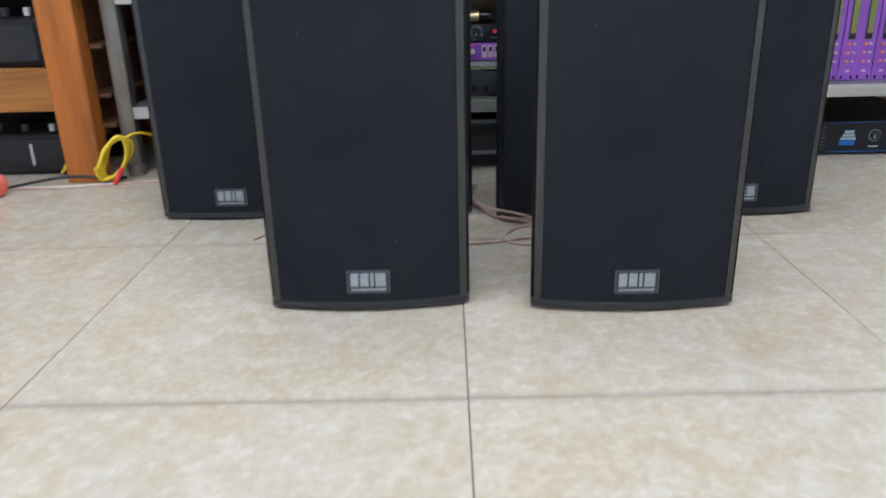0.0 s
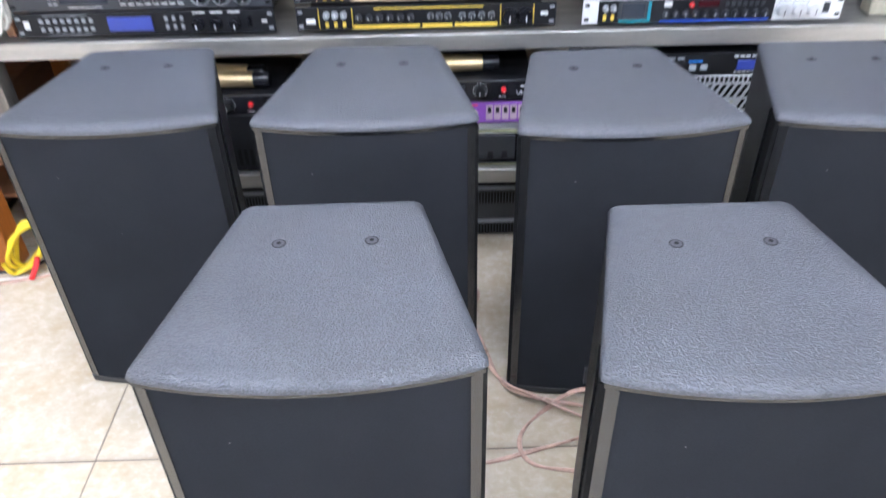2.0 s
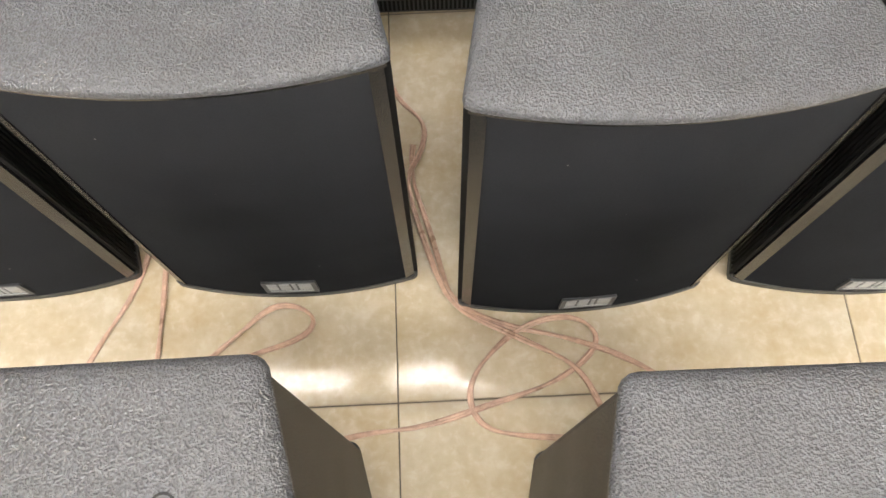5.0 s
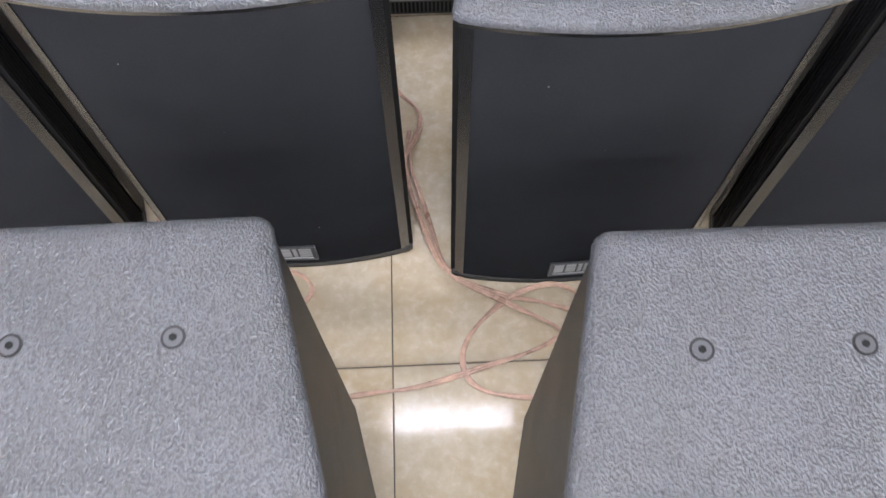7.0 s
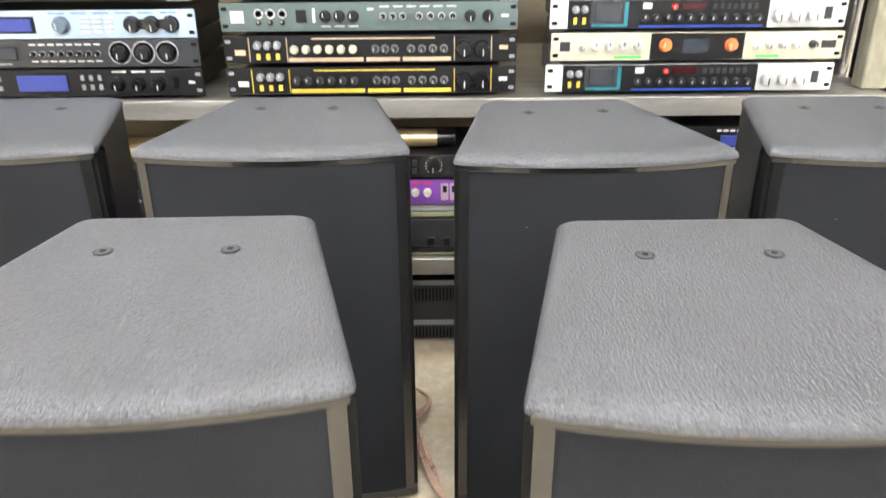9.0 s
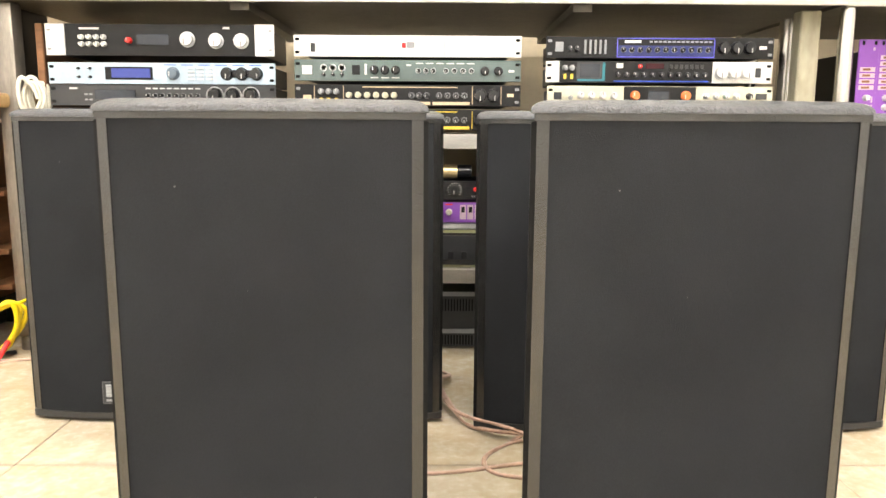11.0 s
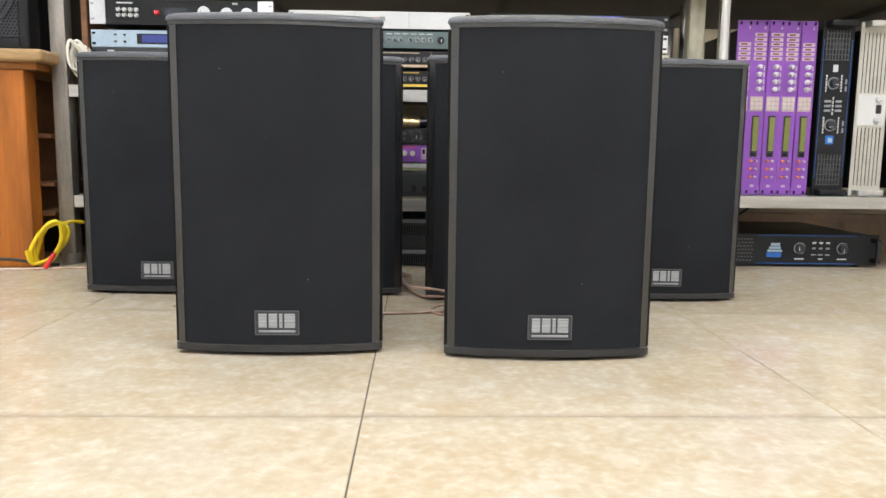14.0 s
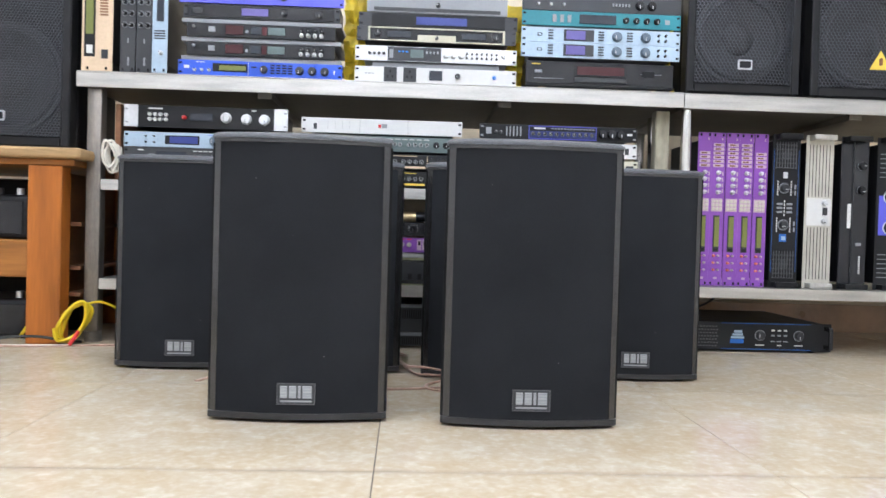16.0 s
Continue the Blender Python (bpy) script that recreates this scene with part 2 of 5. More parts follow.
TEAL = mat("teal_panel", (0.02, 0.19, 0.23), 0.4)
NAVY = mat("navy_panel", (0.014, 0.024, 0.13), 0.4)
TRIM_BLUE = mat("blue_trim", (0.02, 0.12, 0.42), 0.4)
BASE_TILE = mat("brown_skirting_tile", (0.36, 0.23, 0.13), 0.3, 0, 0.2, 6, 40)
PURPLE = mat("purple_panel", (0.212, 0.066, 0.365), 0.4, 0, 0.06)
PINKISH = mat("pale_button_field", (0.48, 0.36, 0.42), 0.5)
LCD_GREEN = glow("green_lcd", (0.15, 0.17, 0.035), 0.15)
LCD_BLUE = glow("blue_lcd", (0.03, 0.045, 0.22), 0.12)
LCD_DARK = mat("dark_lcd", (0.03, 0.035, 0.045), 0.15)
LCD_VIOLET = glow("violet_lcd", (0.1, 0.08, 0.26), 0.35)
RED = mat("red_knob", (0.65, 0.02, 0.02), 0.4)
RED_DIM = mat("dim_red_window", (0.05, 0.009, 0.012), 0.2)
ORANGE = mat("orange_plastic", (0.8, 0.2, 0.06), 0.4)
CORAL = mat("coral_foam", (0.75, 0.16, 0.1), 0.7)
GREEN = mat("green_light", (0.05, 0.6, 0.08), 0.4)
YELLOW = mat("yellow_cable_jacket", (0.8, 0.6, 0.01), 0.4)
YELLOW_FOAM = mat("yellow_bubble_sheet", (0.7, 0.55, 0.03), 0.5, 0, 0.3, 12, 40, 0.8, 60)
COPPER = mat("clear_pink_speaker_wire", (0.5, 0.33, 0.25), 0.3, 0.1, 0.25, 30)
WIRE_WHITE = mat("white_cable_jacket", (0.72, 0.68, 0.58), 0.5)
WIRE_BLACK = mat("black_cable_jacket", (0.02, 0.02, 0.02), 0.5)
BLUE_TAG = mat("blue_strap", (0.02, 0.22, 0.75), 0.5)


# ---- building helpers ----
def box(bm, x0, x1, y0, y1, z0, z1, bevel=0.0, seg=1):
    vs = [bm.verts.new((x, y, z)) for z in (z0, z1) for x, y in ((x0, y0), (x1, y0), (x1, y1), (x0, y1))]
    fs = [bm.faces.new([vs[i] for i in f]) for f in ((3, 2, 1, 0), (4, 5, 6, 7), (0, 1, 5, 4), (1, 2, 6, 5), (2, 3, 7, 6), (3, 0, 4, 7))]
    if bevel:
        es = list({e for f in fs for e in f.edges})
        bmesh.ops.bevel(bm, geom=es, offset=bevel, segments=seg, affect="EDGES", profile=0.5)
    return bm


def disc(bm, c, r, h, axis="y", seg=16, r2=None):
    """A round peg whose base centre is c and which stands h along -y, +z or +x."""
    turn = {"y": Matrix.Rotation(radians(90), 4, "X"), "z": Matrix.Identity(4), "x": Matrix.Rotation(radians(90), 4, "Y")}[axis]
    m = Matrix.Translation(c) @ turn @ Matrix.Translation((0, 0, h / 2))
    bmesh.ops.create_cone(bm, cap_ends=True, segments=seg, radius1=r, radius2=r if r2 is None else r2, depth=h, matrix=m)
    return bm


def prism(bm, outline, z0, z1, ring=0.0, steps=3, rise=None):
    """An upright prism over an outline; with ring, the upper edge (and the lower one) is rounded inwards."""
    def inset(d):
        n, out = len(outline), []
        for i in range(n):
            a, b, c = Vector(outline[i - 1]), Vector(outline[i]), Vector(outline[(i + 1) % n])
            e1, e2 = (b - a).normalized(), (c - b).normalized()
            n1, n2 = Vector((-e1.y, e1.x)), Vector((-e2.y, e2.x))
            k = (n1 + n2) / max(0.2, 1 + n1.dot(n2))
            out.append(b + k * d)
        return out
    levels = [(0, z0)]
    if ring:
        up = ring if rise is None else rise
        levels += [(ring * (1 - math.cos(a)), z1 - up + up * math.sin(a)) for a in [math.pi / 2 * i / steps for i in range(steps + 1)]]
    else:
        levels.append((0, z1))
    rows = [[bm.verts.new((p.x, p.y, z)) for p in inset(d)] for d, z in levels]
    for a, b in zip(rows, rows[1:]):
        for i in range(len(a)):
            j = (i + 1) % len(a)
            bm.faces.new((a[i], a[j], b[j], b[i]))
    bm.faces.new(rows[-1])
    bm.faces.new(rows[0][::-1])
    return bm


def smooth(ob, angle=40):
    for p in ob.data.polygons:
        p.use_smooth = True
    ob.data.set_sharp_from_angle(angle=radians(angle))
    return ob


def part(name, bm, material, parent, label="", soft=False):
    me = bpy.data.meshes.new(name)
    bm.normal_update()
    bm.to_mesh(me)
    bm.free()
    me.materials.append(material)
    ob = new(name, me)
    ob.parent = parent
    if label:
        tagged(ob, label)
    if soft:
        smooth(ob)
    return ob


def thing(name, m, label, category, group="", kind=""):
    ob = new(name)
    ob.empty_display_size = 0.05
    ob.matrix_basis = m
    return tagged(ob, label, category, group, kind)


def single(name, bm, material, label, category, kind="", group="", soft=False, m=None):
    ob = part(name, bm, material, None, "", soft)
    if m is not None:
        ob.matrix_basis = m
    return tagged(ob, label, category, group, kind)


def B():
    return bmesh.new()


def tube(name, points, r, material, label, category, parent=None, kind="", group="", twin=0.0):
    """A cable through the points, as a round swept mesh; twin lays two strands side by side."""
    cu = bpy.data.curves.new(name, "CURVE")
    cu.dimensions, cu.bevel_depth, cu.bevel_resolution, cu.resolution_u = "3D", r, 3, 10
    for side in ((-twin, twin) if twin else (0,)):
        sp = cu.splines.new("NURBS")
        sp.points.add(len(points) - 1)
        for i, (p, co) in enumerate(zip(sp.points, points)):
            q0, q1 = points[max(0, i - 1)], points[min(len(points) - 1, i + 1)]
            dx, dy = q1[0] - q0[0], q1[1] - q0[1]
            d = math.hypot(dx, dy) or 1
            # the strands roll over one another along the way
            roll = math.cos(i * 0.9)
            p.co = (co[0] - side * roll * dy / d, co[1] + side * roll * dx / d, co[2] + abs(side) * (1 - abs(roll)) * (1 if side > 0 else 0), 1)
        sp.use_endpoint_u, sp.order_u = True, 4
    cu.materials.append(material)
    ob = new(name, cu)
    ob.parent = parent
    return tagged(ob, label, category, group, kind)


# ---- floor, walls, ceiling ----
X0, X1, Y0, Y1, ZC = -3.0, 3.6, -3.4, 2.7, 2.9
TX, TY, TS = 0.003, 0.832, 0.6
bm = B()
box(bm, X0 - 0.1, X1 + 0.1, Y0 - 0.1, Y1 + 0.1, -0.1, -0.0016)
floor = single("floor", bm, GROUT, "cream glazed tile floor with dark thin joints", "floor", "structure")
# south, west and east walls are unseen, added pale to bounce light back
for nm, b in (("wall_north", (X0 - 0.1, X1 + 0.1, Y1, Y1 + 0.1)), ("wall_south", (X0 - 0.1, X1 + 0.1, Y0 - 0.1, Y0)),
              ("wall_west", (X0 - 0.1, X0, Y0, Y1)), ("wall_east", (X1, X1 + 0.1, Y0, Y1))):
    bm = B()
    box(bm, *b, -0.1, ZC)
    single(nm, bm, WALL if nm == "wall_north" else WALL_WHITE, "plain painted shop wall behind the shelves" if nm == "wall_north" else "plain pale wall added out of view to bounce light", "wall", "structure")
bm = B()
box(bm, X0 - 0.1, X1 + 0.1, Y0 - 0.1, Y1 + 0.1, ZC, ZC + 0.1)
single("ceiling", bm, CEILING, "plain white painted shop ceiling", "ceiling", "structure")


single("baseboard", box(B(), X0, X1, Y1 - 0.012, Y1 - 0.0005, 0.0, 0.11, 0.002), BASE_TILE, "brown tiled skirting along the wall", "baseboard", "structure")


def ceiling_light():
    t = thing("ceiling_light", pose(0, 0, ZC), "white batten lamp fixed under the ceiling", "lamp", "ceiling tube lamps")
    part("housing", box(B(), -0.33, 0.33, -0.07, 0.07, -0.035, 0, 0.008), WHITE_METAL, t)
    part("diffuser", box(B(), -0.31, 0.31, -0.055, 0.055, -0.075, -0.0355, 0.015, 3), LAMP, t, "glowing white diffuser")
    return t


first = ceiling_light()
spots = [(x, y) for y in (2.0, 0.6, -0.8, -2.2) for x in (-1.6, -0.75, 0.1, 0.95, 1.8) if y < 1.9 or -1 < x < 0.5]
first.matrix_basis = pose(*spots[0], ZC)
for x, y in spots[1:]:
    copy_thing(first, pose(x, y, ZC))


# ---- loudspeakers on the floor ----
W2, DEPTH, BACK2, HIGH, BOW = 0.164, 0.271, 0.106, 0.521, 0.024


FOOT, LIP, CHAN = 0.007, 0.018, 0.056


def outline(half, back, y0, depth, bow, n=14):
    """Plan of a cabinet: bowed front, sides tapering to a narrower back, all corners rounded."""
    pts = [(half * u, y0 - bow * (1 - u * u)) for u in [-1 + 2 * i / n for i in range(n + 1)]]
    slope = (half - back) / depth
    r = 0.009
    pts = [(-half + slope * r, y0 + r), (-half + 0.002, y0 + 0.0025), (-half + 0.007, y0 - 0.0015), *pts[1:-1], (half - 0.007, y0 - 0.0015), (half - 0.002, y0 + 0.0025), (half - slope * r, y0 + r)]
    for s in (1, -1):
        arc = [(s * (back - 0.014 + 0.014 * math.cos(a)), y0 + depth - 0.014 + 0.014 * math.sin(a)) for a in [math.pi / 2 * i / 4 for i in range(5)]]
        pts += arc if s > 0 else arc[::-1]
    return pts


def floor_speaker():
    t = thing("loudspeaker", pose(0, 0, 0), "black trapezoid loudspeaker cabinet with bowed cloth front, on tiles", "loudspeaker", "loudspeakers on the floor")
    # carcass behind the front module
    bm = B()
    k = CHAN / DEPTH
    h = W2 - (W2 - BACK2) * k
    prism(bm, [(-h + 0.001, CHAN), (h - 0.001, CHAN), (BACK2, DEPTH - 0.014), (BACK2 - 0.012, DEPTH - 0.003), (-BACK2 + 0.012, DEPTH - 0.003), (-BACK2, DEPTH - 0.014)], FOOT + 0.004, HIGH - 0.01)
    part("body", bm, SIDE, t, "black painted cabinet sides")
    bm = B()
    levels = [(0, HIGH - 0.0125)] + [(0.021 * (1 - math.cos(a)), HIGH - 0.0105 * (1 - math.sin(a))) for a in [math.pi / 2 * i / 8 for i in range(9)]]
    rings = [[bm.verts.new((x, y, z)) for x, y in outline(W2 - d, BACK2 + 0.001 - d, d, DEPTH - 2 * d, BOW)] for d, z in levels]
    for a, b in zip(rings, rings[1:]):
        for i in range(len(a)):
            bm.faces.new((a[i], a[(i + 1) % len(a)], b[(i + 1) % len(a)], b[i]))
    bm.faces.new(rings[-1])
    bm.faces.new(rings[0][::-1])
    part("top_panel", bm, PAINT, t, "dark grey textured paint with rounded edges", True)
    bm = B()
    prism(bm, outline(W2 - 0.0012, BACK2, 0.0008, DEPTH - 0.0028, BOW - 0.0025), FOOT, LIP, 0.0007, 2)
    part("base_panel", bm, LIP_GREY, t, "dark grey base lip")
    bm = B()
    prism(bm, [((W2 - 0.005) * u, 0.001 - (BOW - 0.002) * (1 - u * u)) for u in [-1 + i / 8 for i in range(17)]] + [(W2 - 0.012, 0.03), (-W2 + 0.012, 0.03)], HIGH - 0.0195, HIGH - 0.0127)
    part("top_lip", bm, STRIP, t, "thin grey lip")
    for s in (-1, 1):
        bm = B()
        prof = [(s * (W2 - 0.0072), 0.002), (s * (W2 - 0.0185), -0.0032), (s * (W2 - 0.0205), 0.014), (s * (W2 - 0.0092), 0.016)]
        prism(bm, prof if s < 0 else prof[::-1], LIP + 0.0002, HIGH - 0.0197)
        bmesh.ops.recalc_face_normals(bm, faces=bm.faces)
        part("side_strip", bm, STRIP, t, "grey edge strip")
        bm = B()
        prof = [(s * (W2 - 0.009), 0.0165), (s * (h - 0.0045), CHAN - 0.0035), (s * 0.1, CHAN - 0.0035), (s * 0.1, 0.0165)]
        prism(bm, prof if s > 0 else prof[::-1], LIP + 0.0002, HIGH - 0.0197)
        bmesh.ops.recalc_face_normals(bm, faces=bm.faces)
        channel = part("side_channel", bm, CHANNEL, t, "black ribbed side channel")
        for i in range(7):
            bm = B()
            y = 0.0065 + i * 0.0066
            xx = W2 - 0.0012 - y * (W2 - BACK2) / DEPTH - 0.0016 * (i > 0)
            box(bm, min(s * (xx - 0.0055), s * xx), max(s * (xx - 0.0055), s * xx), y, y + 0.0028, LIP + 0.001, HIGH - 0.0205)
            part("rib", bm, CHANNEL, channel)
        # rounded front edge of the carcass
        bm = B()
        prof = [(s * (h - 0.007), CHAN - 0.0034), (s * (h - 0.001), CHAN - 0.0028), (s * (h + 0.0006), CHAN - 0.0004), (s * (h - 0.007), CHAN - 0.0004)]
        prism(bm, prof if s > 0 else prof[::-1], LIP + 0.0002, HIGH - 0.0197)
        bmesh.ops.recalc_face_normals(bm, faces=bm.faces)
        part("side_edge", bm, STRIP, t, "thin grey cabinet edge")
        for y in (0.03, DEPTH - 0.04):
            bm = B()
            disc(bm, (s * (0.12 if y < 0.1 else 0.085), y, 0), 0.016, FOOT + 0.001, "z", 16)
            part("rubber_foot", bm, CHANNEL, t, "black rubber foot")
    # bowed grille between the strips
    bm = B()
    g = W2 - 0.017
    pts = [(g * u, 0.0 - (BOW - 0.004) * (1 - u * u * 0.96)) for u in [-1 + i / 12 for i in range(25)]]
    prism(bm, pts + [(g, 0.018), (-g, 0.018)], LIP + 0.0003, HIGH - 0.0197)
    part("grille", bm, CLOTH, t, "black stretched grille cloth", True)
    yb = -(BOW - 0.004)
    badge = part("badge", box(B(), -0.034, 0.034, yb - 0.0022, yb + 0.004, 0.035, 0.073, 0.0008), BADGE, t, "small grey foil badge")
    for x0, x1 in ((-0.028, -0.0155), (-0.0125, 0.0005), (0.0035, 0.0085), (0.0115, 0.028)):
        bm = box(B(), x0, x1, yb - 0.0032, yb - 0.002, 0.0465, 0.0685, 0.0004)
        part("emblem_bar", bm, BADGE_SILVER, badge, "silver printed bars")
    for x0, x1, z0, z1 in ((-0.034, 0.034, 0.0718, 0.073), (-0.034, 0.034, 0.035, 0.0362), (-0.034, -0.0328, 0.0363, 0.0717), (0.0328, 0.034, 0.0363, 0.0717)):
        part("rim", box(B(), x0, x1, yb - 0.0028, yb - 0.002, z0, z1), BADGE_RIM, badge)
    part("emblem_line", box(B(), -0.028, 0.028, yb - 0.003, yb - 0.002, 0.0395, 0.0425), BADGE_SILVER, badge)
    for s in (-1, 1):
        bm = B()
        disc(bm, (s * 0.05, 0.184, HIGH - 0.001), 0.0078, 0.0016, "z", 20)
        screw = part("screw", bm, DARK_SCREW, t, "countersunk socket screw")
        bm = B()
        disc(bm, (s * 0.05, 0.184, HIGH + 0.0003), 0.006, 0.0007, "z", 20)
        part("screw_head", bm, STEEL_SCREW, screw)
        bm = B()
        disc(bm, (s * 0.05, 0.184, HIGH + 0.0007), 0.0027, 0.0008, "z", 6)
        part("socket", bm, CHANNEL, screw)
    return t


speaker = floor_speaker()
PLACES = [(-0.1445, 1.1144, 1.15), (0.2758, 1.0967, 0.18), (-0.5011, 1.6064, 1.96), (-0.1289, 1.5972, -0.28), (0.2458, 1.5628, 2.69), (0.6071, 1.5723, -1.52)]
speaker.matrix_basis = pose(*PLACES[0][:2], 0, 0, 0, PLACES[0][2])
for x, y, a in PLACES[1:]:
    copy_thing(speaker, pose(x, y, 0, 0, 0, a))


# ---- steel display tables ----
def steel_table(x0, x1, shelves, posts, label, y0=1.985, y1=2.62, top=(0.748, 0.795)):
    t = thing("steel_shelf_table", pose((x0 + x1) / 2, y0, 0), label, "table", "steel display tables")
    ox = (x0 + x1) / 2
    bm = B()
    box(bm, x0 - ox, x1 - ox, 0, y1 - y0, top[1] - 0.004, top[1], 0.0015)
    part("deck", bm, STAINLESS, t)
    bm = B()
    box(bm, x0 - ox, x1 - ox, -0.001, 0.004, top[0], top[1] - 0.0045, 0.0015)
    part("front_lip", bm, STAINLESS, t, "folded stainless front edge")
    part("underside", box(B(), x0 - ox + 0.01, x1 - ox - 0.01, 0.0045, y1 - y0, top[0] + 0.006, top[1] - 0.0045), STAINLESS_SHADED, t)
    for i in range(2):
        x = x0 - ox + (x1 - x0) * (0.3 + 0.4 * i)
        part("brace", box(B(), x - 0.02, x + 0.02, 0.031, y1 - y0, top[0] - 0.012, top[0] + 0.0055), STAINLESS_SHADED, t)
    for a, b in shelves:
        shelf = part("shelf", box(B(), x0 - ox + 0.05, x1 - ox - 0.03, 0.0245, y1 - y0 - 0.02, b - 0.004, b), STAINLESS, t)
        part("shelf_lip", box(B(), x0 - ox + 0.05, x1 - ox - 0.03, 0.02, 0.024, a, b, 0.001), STAINLESS, shelf, "folded stainless lip")
    for x, y, r in posts:
        bm = B()
        if r > 0.0205:
            box(bm, x - ox - r, x - ox + r, y - y0 - r, y - y0 + r, 0.03, top[0], 0.004, 2)
            post = part("post", bm, POST_STEEL, t, "square dull steel tube", True)
        else:
            disc(bm, (x - ox, y - y0, 0.03), r, top[0] - 0.03, "z", 20)
            post = part("post", bm, STAINLESS_TUBE, t, "round stainless tube", True)
        bm = B()
        disc(bm, (x - ox, y - y0, 0), r * 1.15, 0.03, "z", 20)
        part("foot", bm, STAINLESS_SHADED, post, "", True)
    return t


steel_table(-0.935, 0.862, [(0.45, 0.482), (0.156, 0.188)], [(-0.888, 2.022, 0.021), (0.84, 2.2, 0.02), (-0.885, 2.57, 0.02), (0.81, 2.57, 0.02)],
            "stainless steel shop table with two shelves full of audio gear")
steel_table(0.866, 2.7, [(0.175, 0.208)], [(0.8835, 2.02, 0.016), (2.6, 2.03, 0.02), (0.905, 2.57, 0.02), (2.6, 2.57, 0.02)],
            "stainless steel shop table with one low shelf", 1.995)


# ---- audio gear ----
def rows(u0, u1, n):
    return [u0 + (u1 - u0) * (i + 0.5) / n for i in range(n)]


def rack(m, label, panel, feats, h=0.0445, w=0.4826, body_w=0.43, depth=0.25, body=BLACK, name="rack_unit", category="audio unit", ears=None, slots=True, group="rack units"):
    """A rack-mounted unit: chassis, front panel and its fittings. Fittings give places as shares of the panel's width and height."""
    t = thing(name, m, label, category, group)
    part("chassis", box(B(), -body_w / 2, body_w / 2, 0.0042, depth, 0.001, h - 0.001, 0.001), body, t)
    face = part("front_panel", box(B(), -w / 2, w / 2, 0, 0.004, 0, h, 0.0008), panel, t)
    X, Z = (lambda u: (u - 0.5) * w), (lambda v: v * h)
    if ears:
        for a, b in ((0, 0.085), (0.915, 1)):
            part("ear", box(B(), X(a), X(b), -0.003, -0.0004, Z(0.0), Z(1), 0.0008), ears, t, "pale rack ear")
    if slots:
        for u in (0.016, 0.984):
            for v in (0.2, 0.8):
                part("mount_slot", box(B(), X(u) - 0.0045, X(u) + 0.0045, -0.0036 if ears else -0.0006, 0.0, Z(v) - 0.0028, Z(v) + 0.0028, 0.0012), CHANNEL if panel is not BLACK else GREY, face)
    for f in feats:
        kind, mt = f[0], f[-1]
        if kind == "k":
            for u in rows(f[1], f[2], f[3]):
                r = f[5]
                bm = B()
                disc(bm, (X(u), 0.0, Z(f[4])), r * 1.12, 0.003, "y", 16)
                disc(bm, (X(u), -0.003, Z(f[4])), r, 0.009 if r > 0.005 else 0.006, "y", 16, r * 0.86)
                knob = part("knob", bm, mt, t, "", True)
                d = 0.0122 if r > 0.005 else 0.0092
                a = 0.6 + 5.1 * u
                bm = B()
                cx, cz = X(u) + math.cos(a) * r * 0.45, Z(f[4]) + math.sin(a) * r * 0.45
                box(bm, cx - 0.0007, cx + 0.0007, -d - 0.0003, -d + 0.001, cz - r * 0.4, cz + r * 0.4)
                part("pointer", bm, WHITE if mt not in (SILVER, WHITE) else BLACK, knob)
        elif kind == "r":
            for u in rows(f[1], f[2], f[3]):
                bm = B()
                disc(bm, (X(u), 0.0, Z(f[4])), f[5], 0.0012, "y", 20)
                part("dial_ring", bm, mt, t, "", True)
        elif kind == "s":
            part("display" if f[5] in ("d",) else "plate", box(B(), X(f[1]), X(f[2]), -f[6] if len(f) > 7 else -0.0014, 0.0, Z(f[3]), Z(f[4]), 0.0005), mt, t)
        elif kind == "b":
            for u in rows(f[1], f[2], f[3]):
                half = (f[2] - f[1]) / f[3] * f[6] / 2
                part("button", box(B(), X(u - half), X(u + half), -0.003, 0.0, Z(f[4]), Z(f[5]), 0.0005), mt, t)
        elif kind == "t":
            bm = B()
            for u in rows(f[1], f[2], f[3]):
                half = (f[2] - f[1]) / f[3] * 0.36
                box(bm, X(u - half), X(u + half), -0.0004, 0.001, Z(f[4]), Z(f[5]))
            part("print", bm, mt, t)
        elif kind == "o":
            for u in rows(f[1], f[2], f[3]):
                bm = B()
                for i in range(13):
                    a = radians(-45 + 270 * i / 12)
                    cx, cz = X(u) + f[5] * math.cos(a), Z(f[4]) + f[5] * math.sin(a)
                    box(bm, cx - 0.0008, cx + 0.0008, -0.0005, 0.001, cz - 0.0008, cz + 0.0008)
                part("dial_print", bm, mt, t)
        elif kind == "z":
            for u in rows(f[1], f[2], f[3]):
                half, zc = (f[2] - f[1]) / f[3] * 0.25, Z((f[4] + f[5]) / 2)
                bm = box(B(), X(u - half), X(u + half), -0.0007, 0.0, Z(f[4]), Z(f[5]))
                for v in bm.verts:
                    v.co.x += (v.co.z - zc) * 0.5
                part("vent_slot", bm, mt, t)
        elif kind == "v":
            for u in rows(f[1], f[2], f[3]):
                half = (f[2] - f[1]) / f[3] * 0.28
                part("vent_slot", box(B(), X(u - half), X(u + half), -0.0007, 0.0, Z(f[4]), Z(f[5])), mt, t)
    return t


def S(u0, u1, v0, v1, mt, deep=0.0014, nm="p"):
    return ("s", u0, u1, v0, v1, nm, deep, mt)


def D(u0, u1, v0, v1, mt):
    return ("s", u0, u1, v0, v1, "d", 0.0036, mt)


FY = 2.02
C1, C2, C3 = -0.567, -0.044, 0.491
Z4 = (0.489, 0.5405, 0.592, 0.6425)

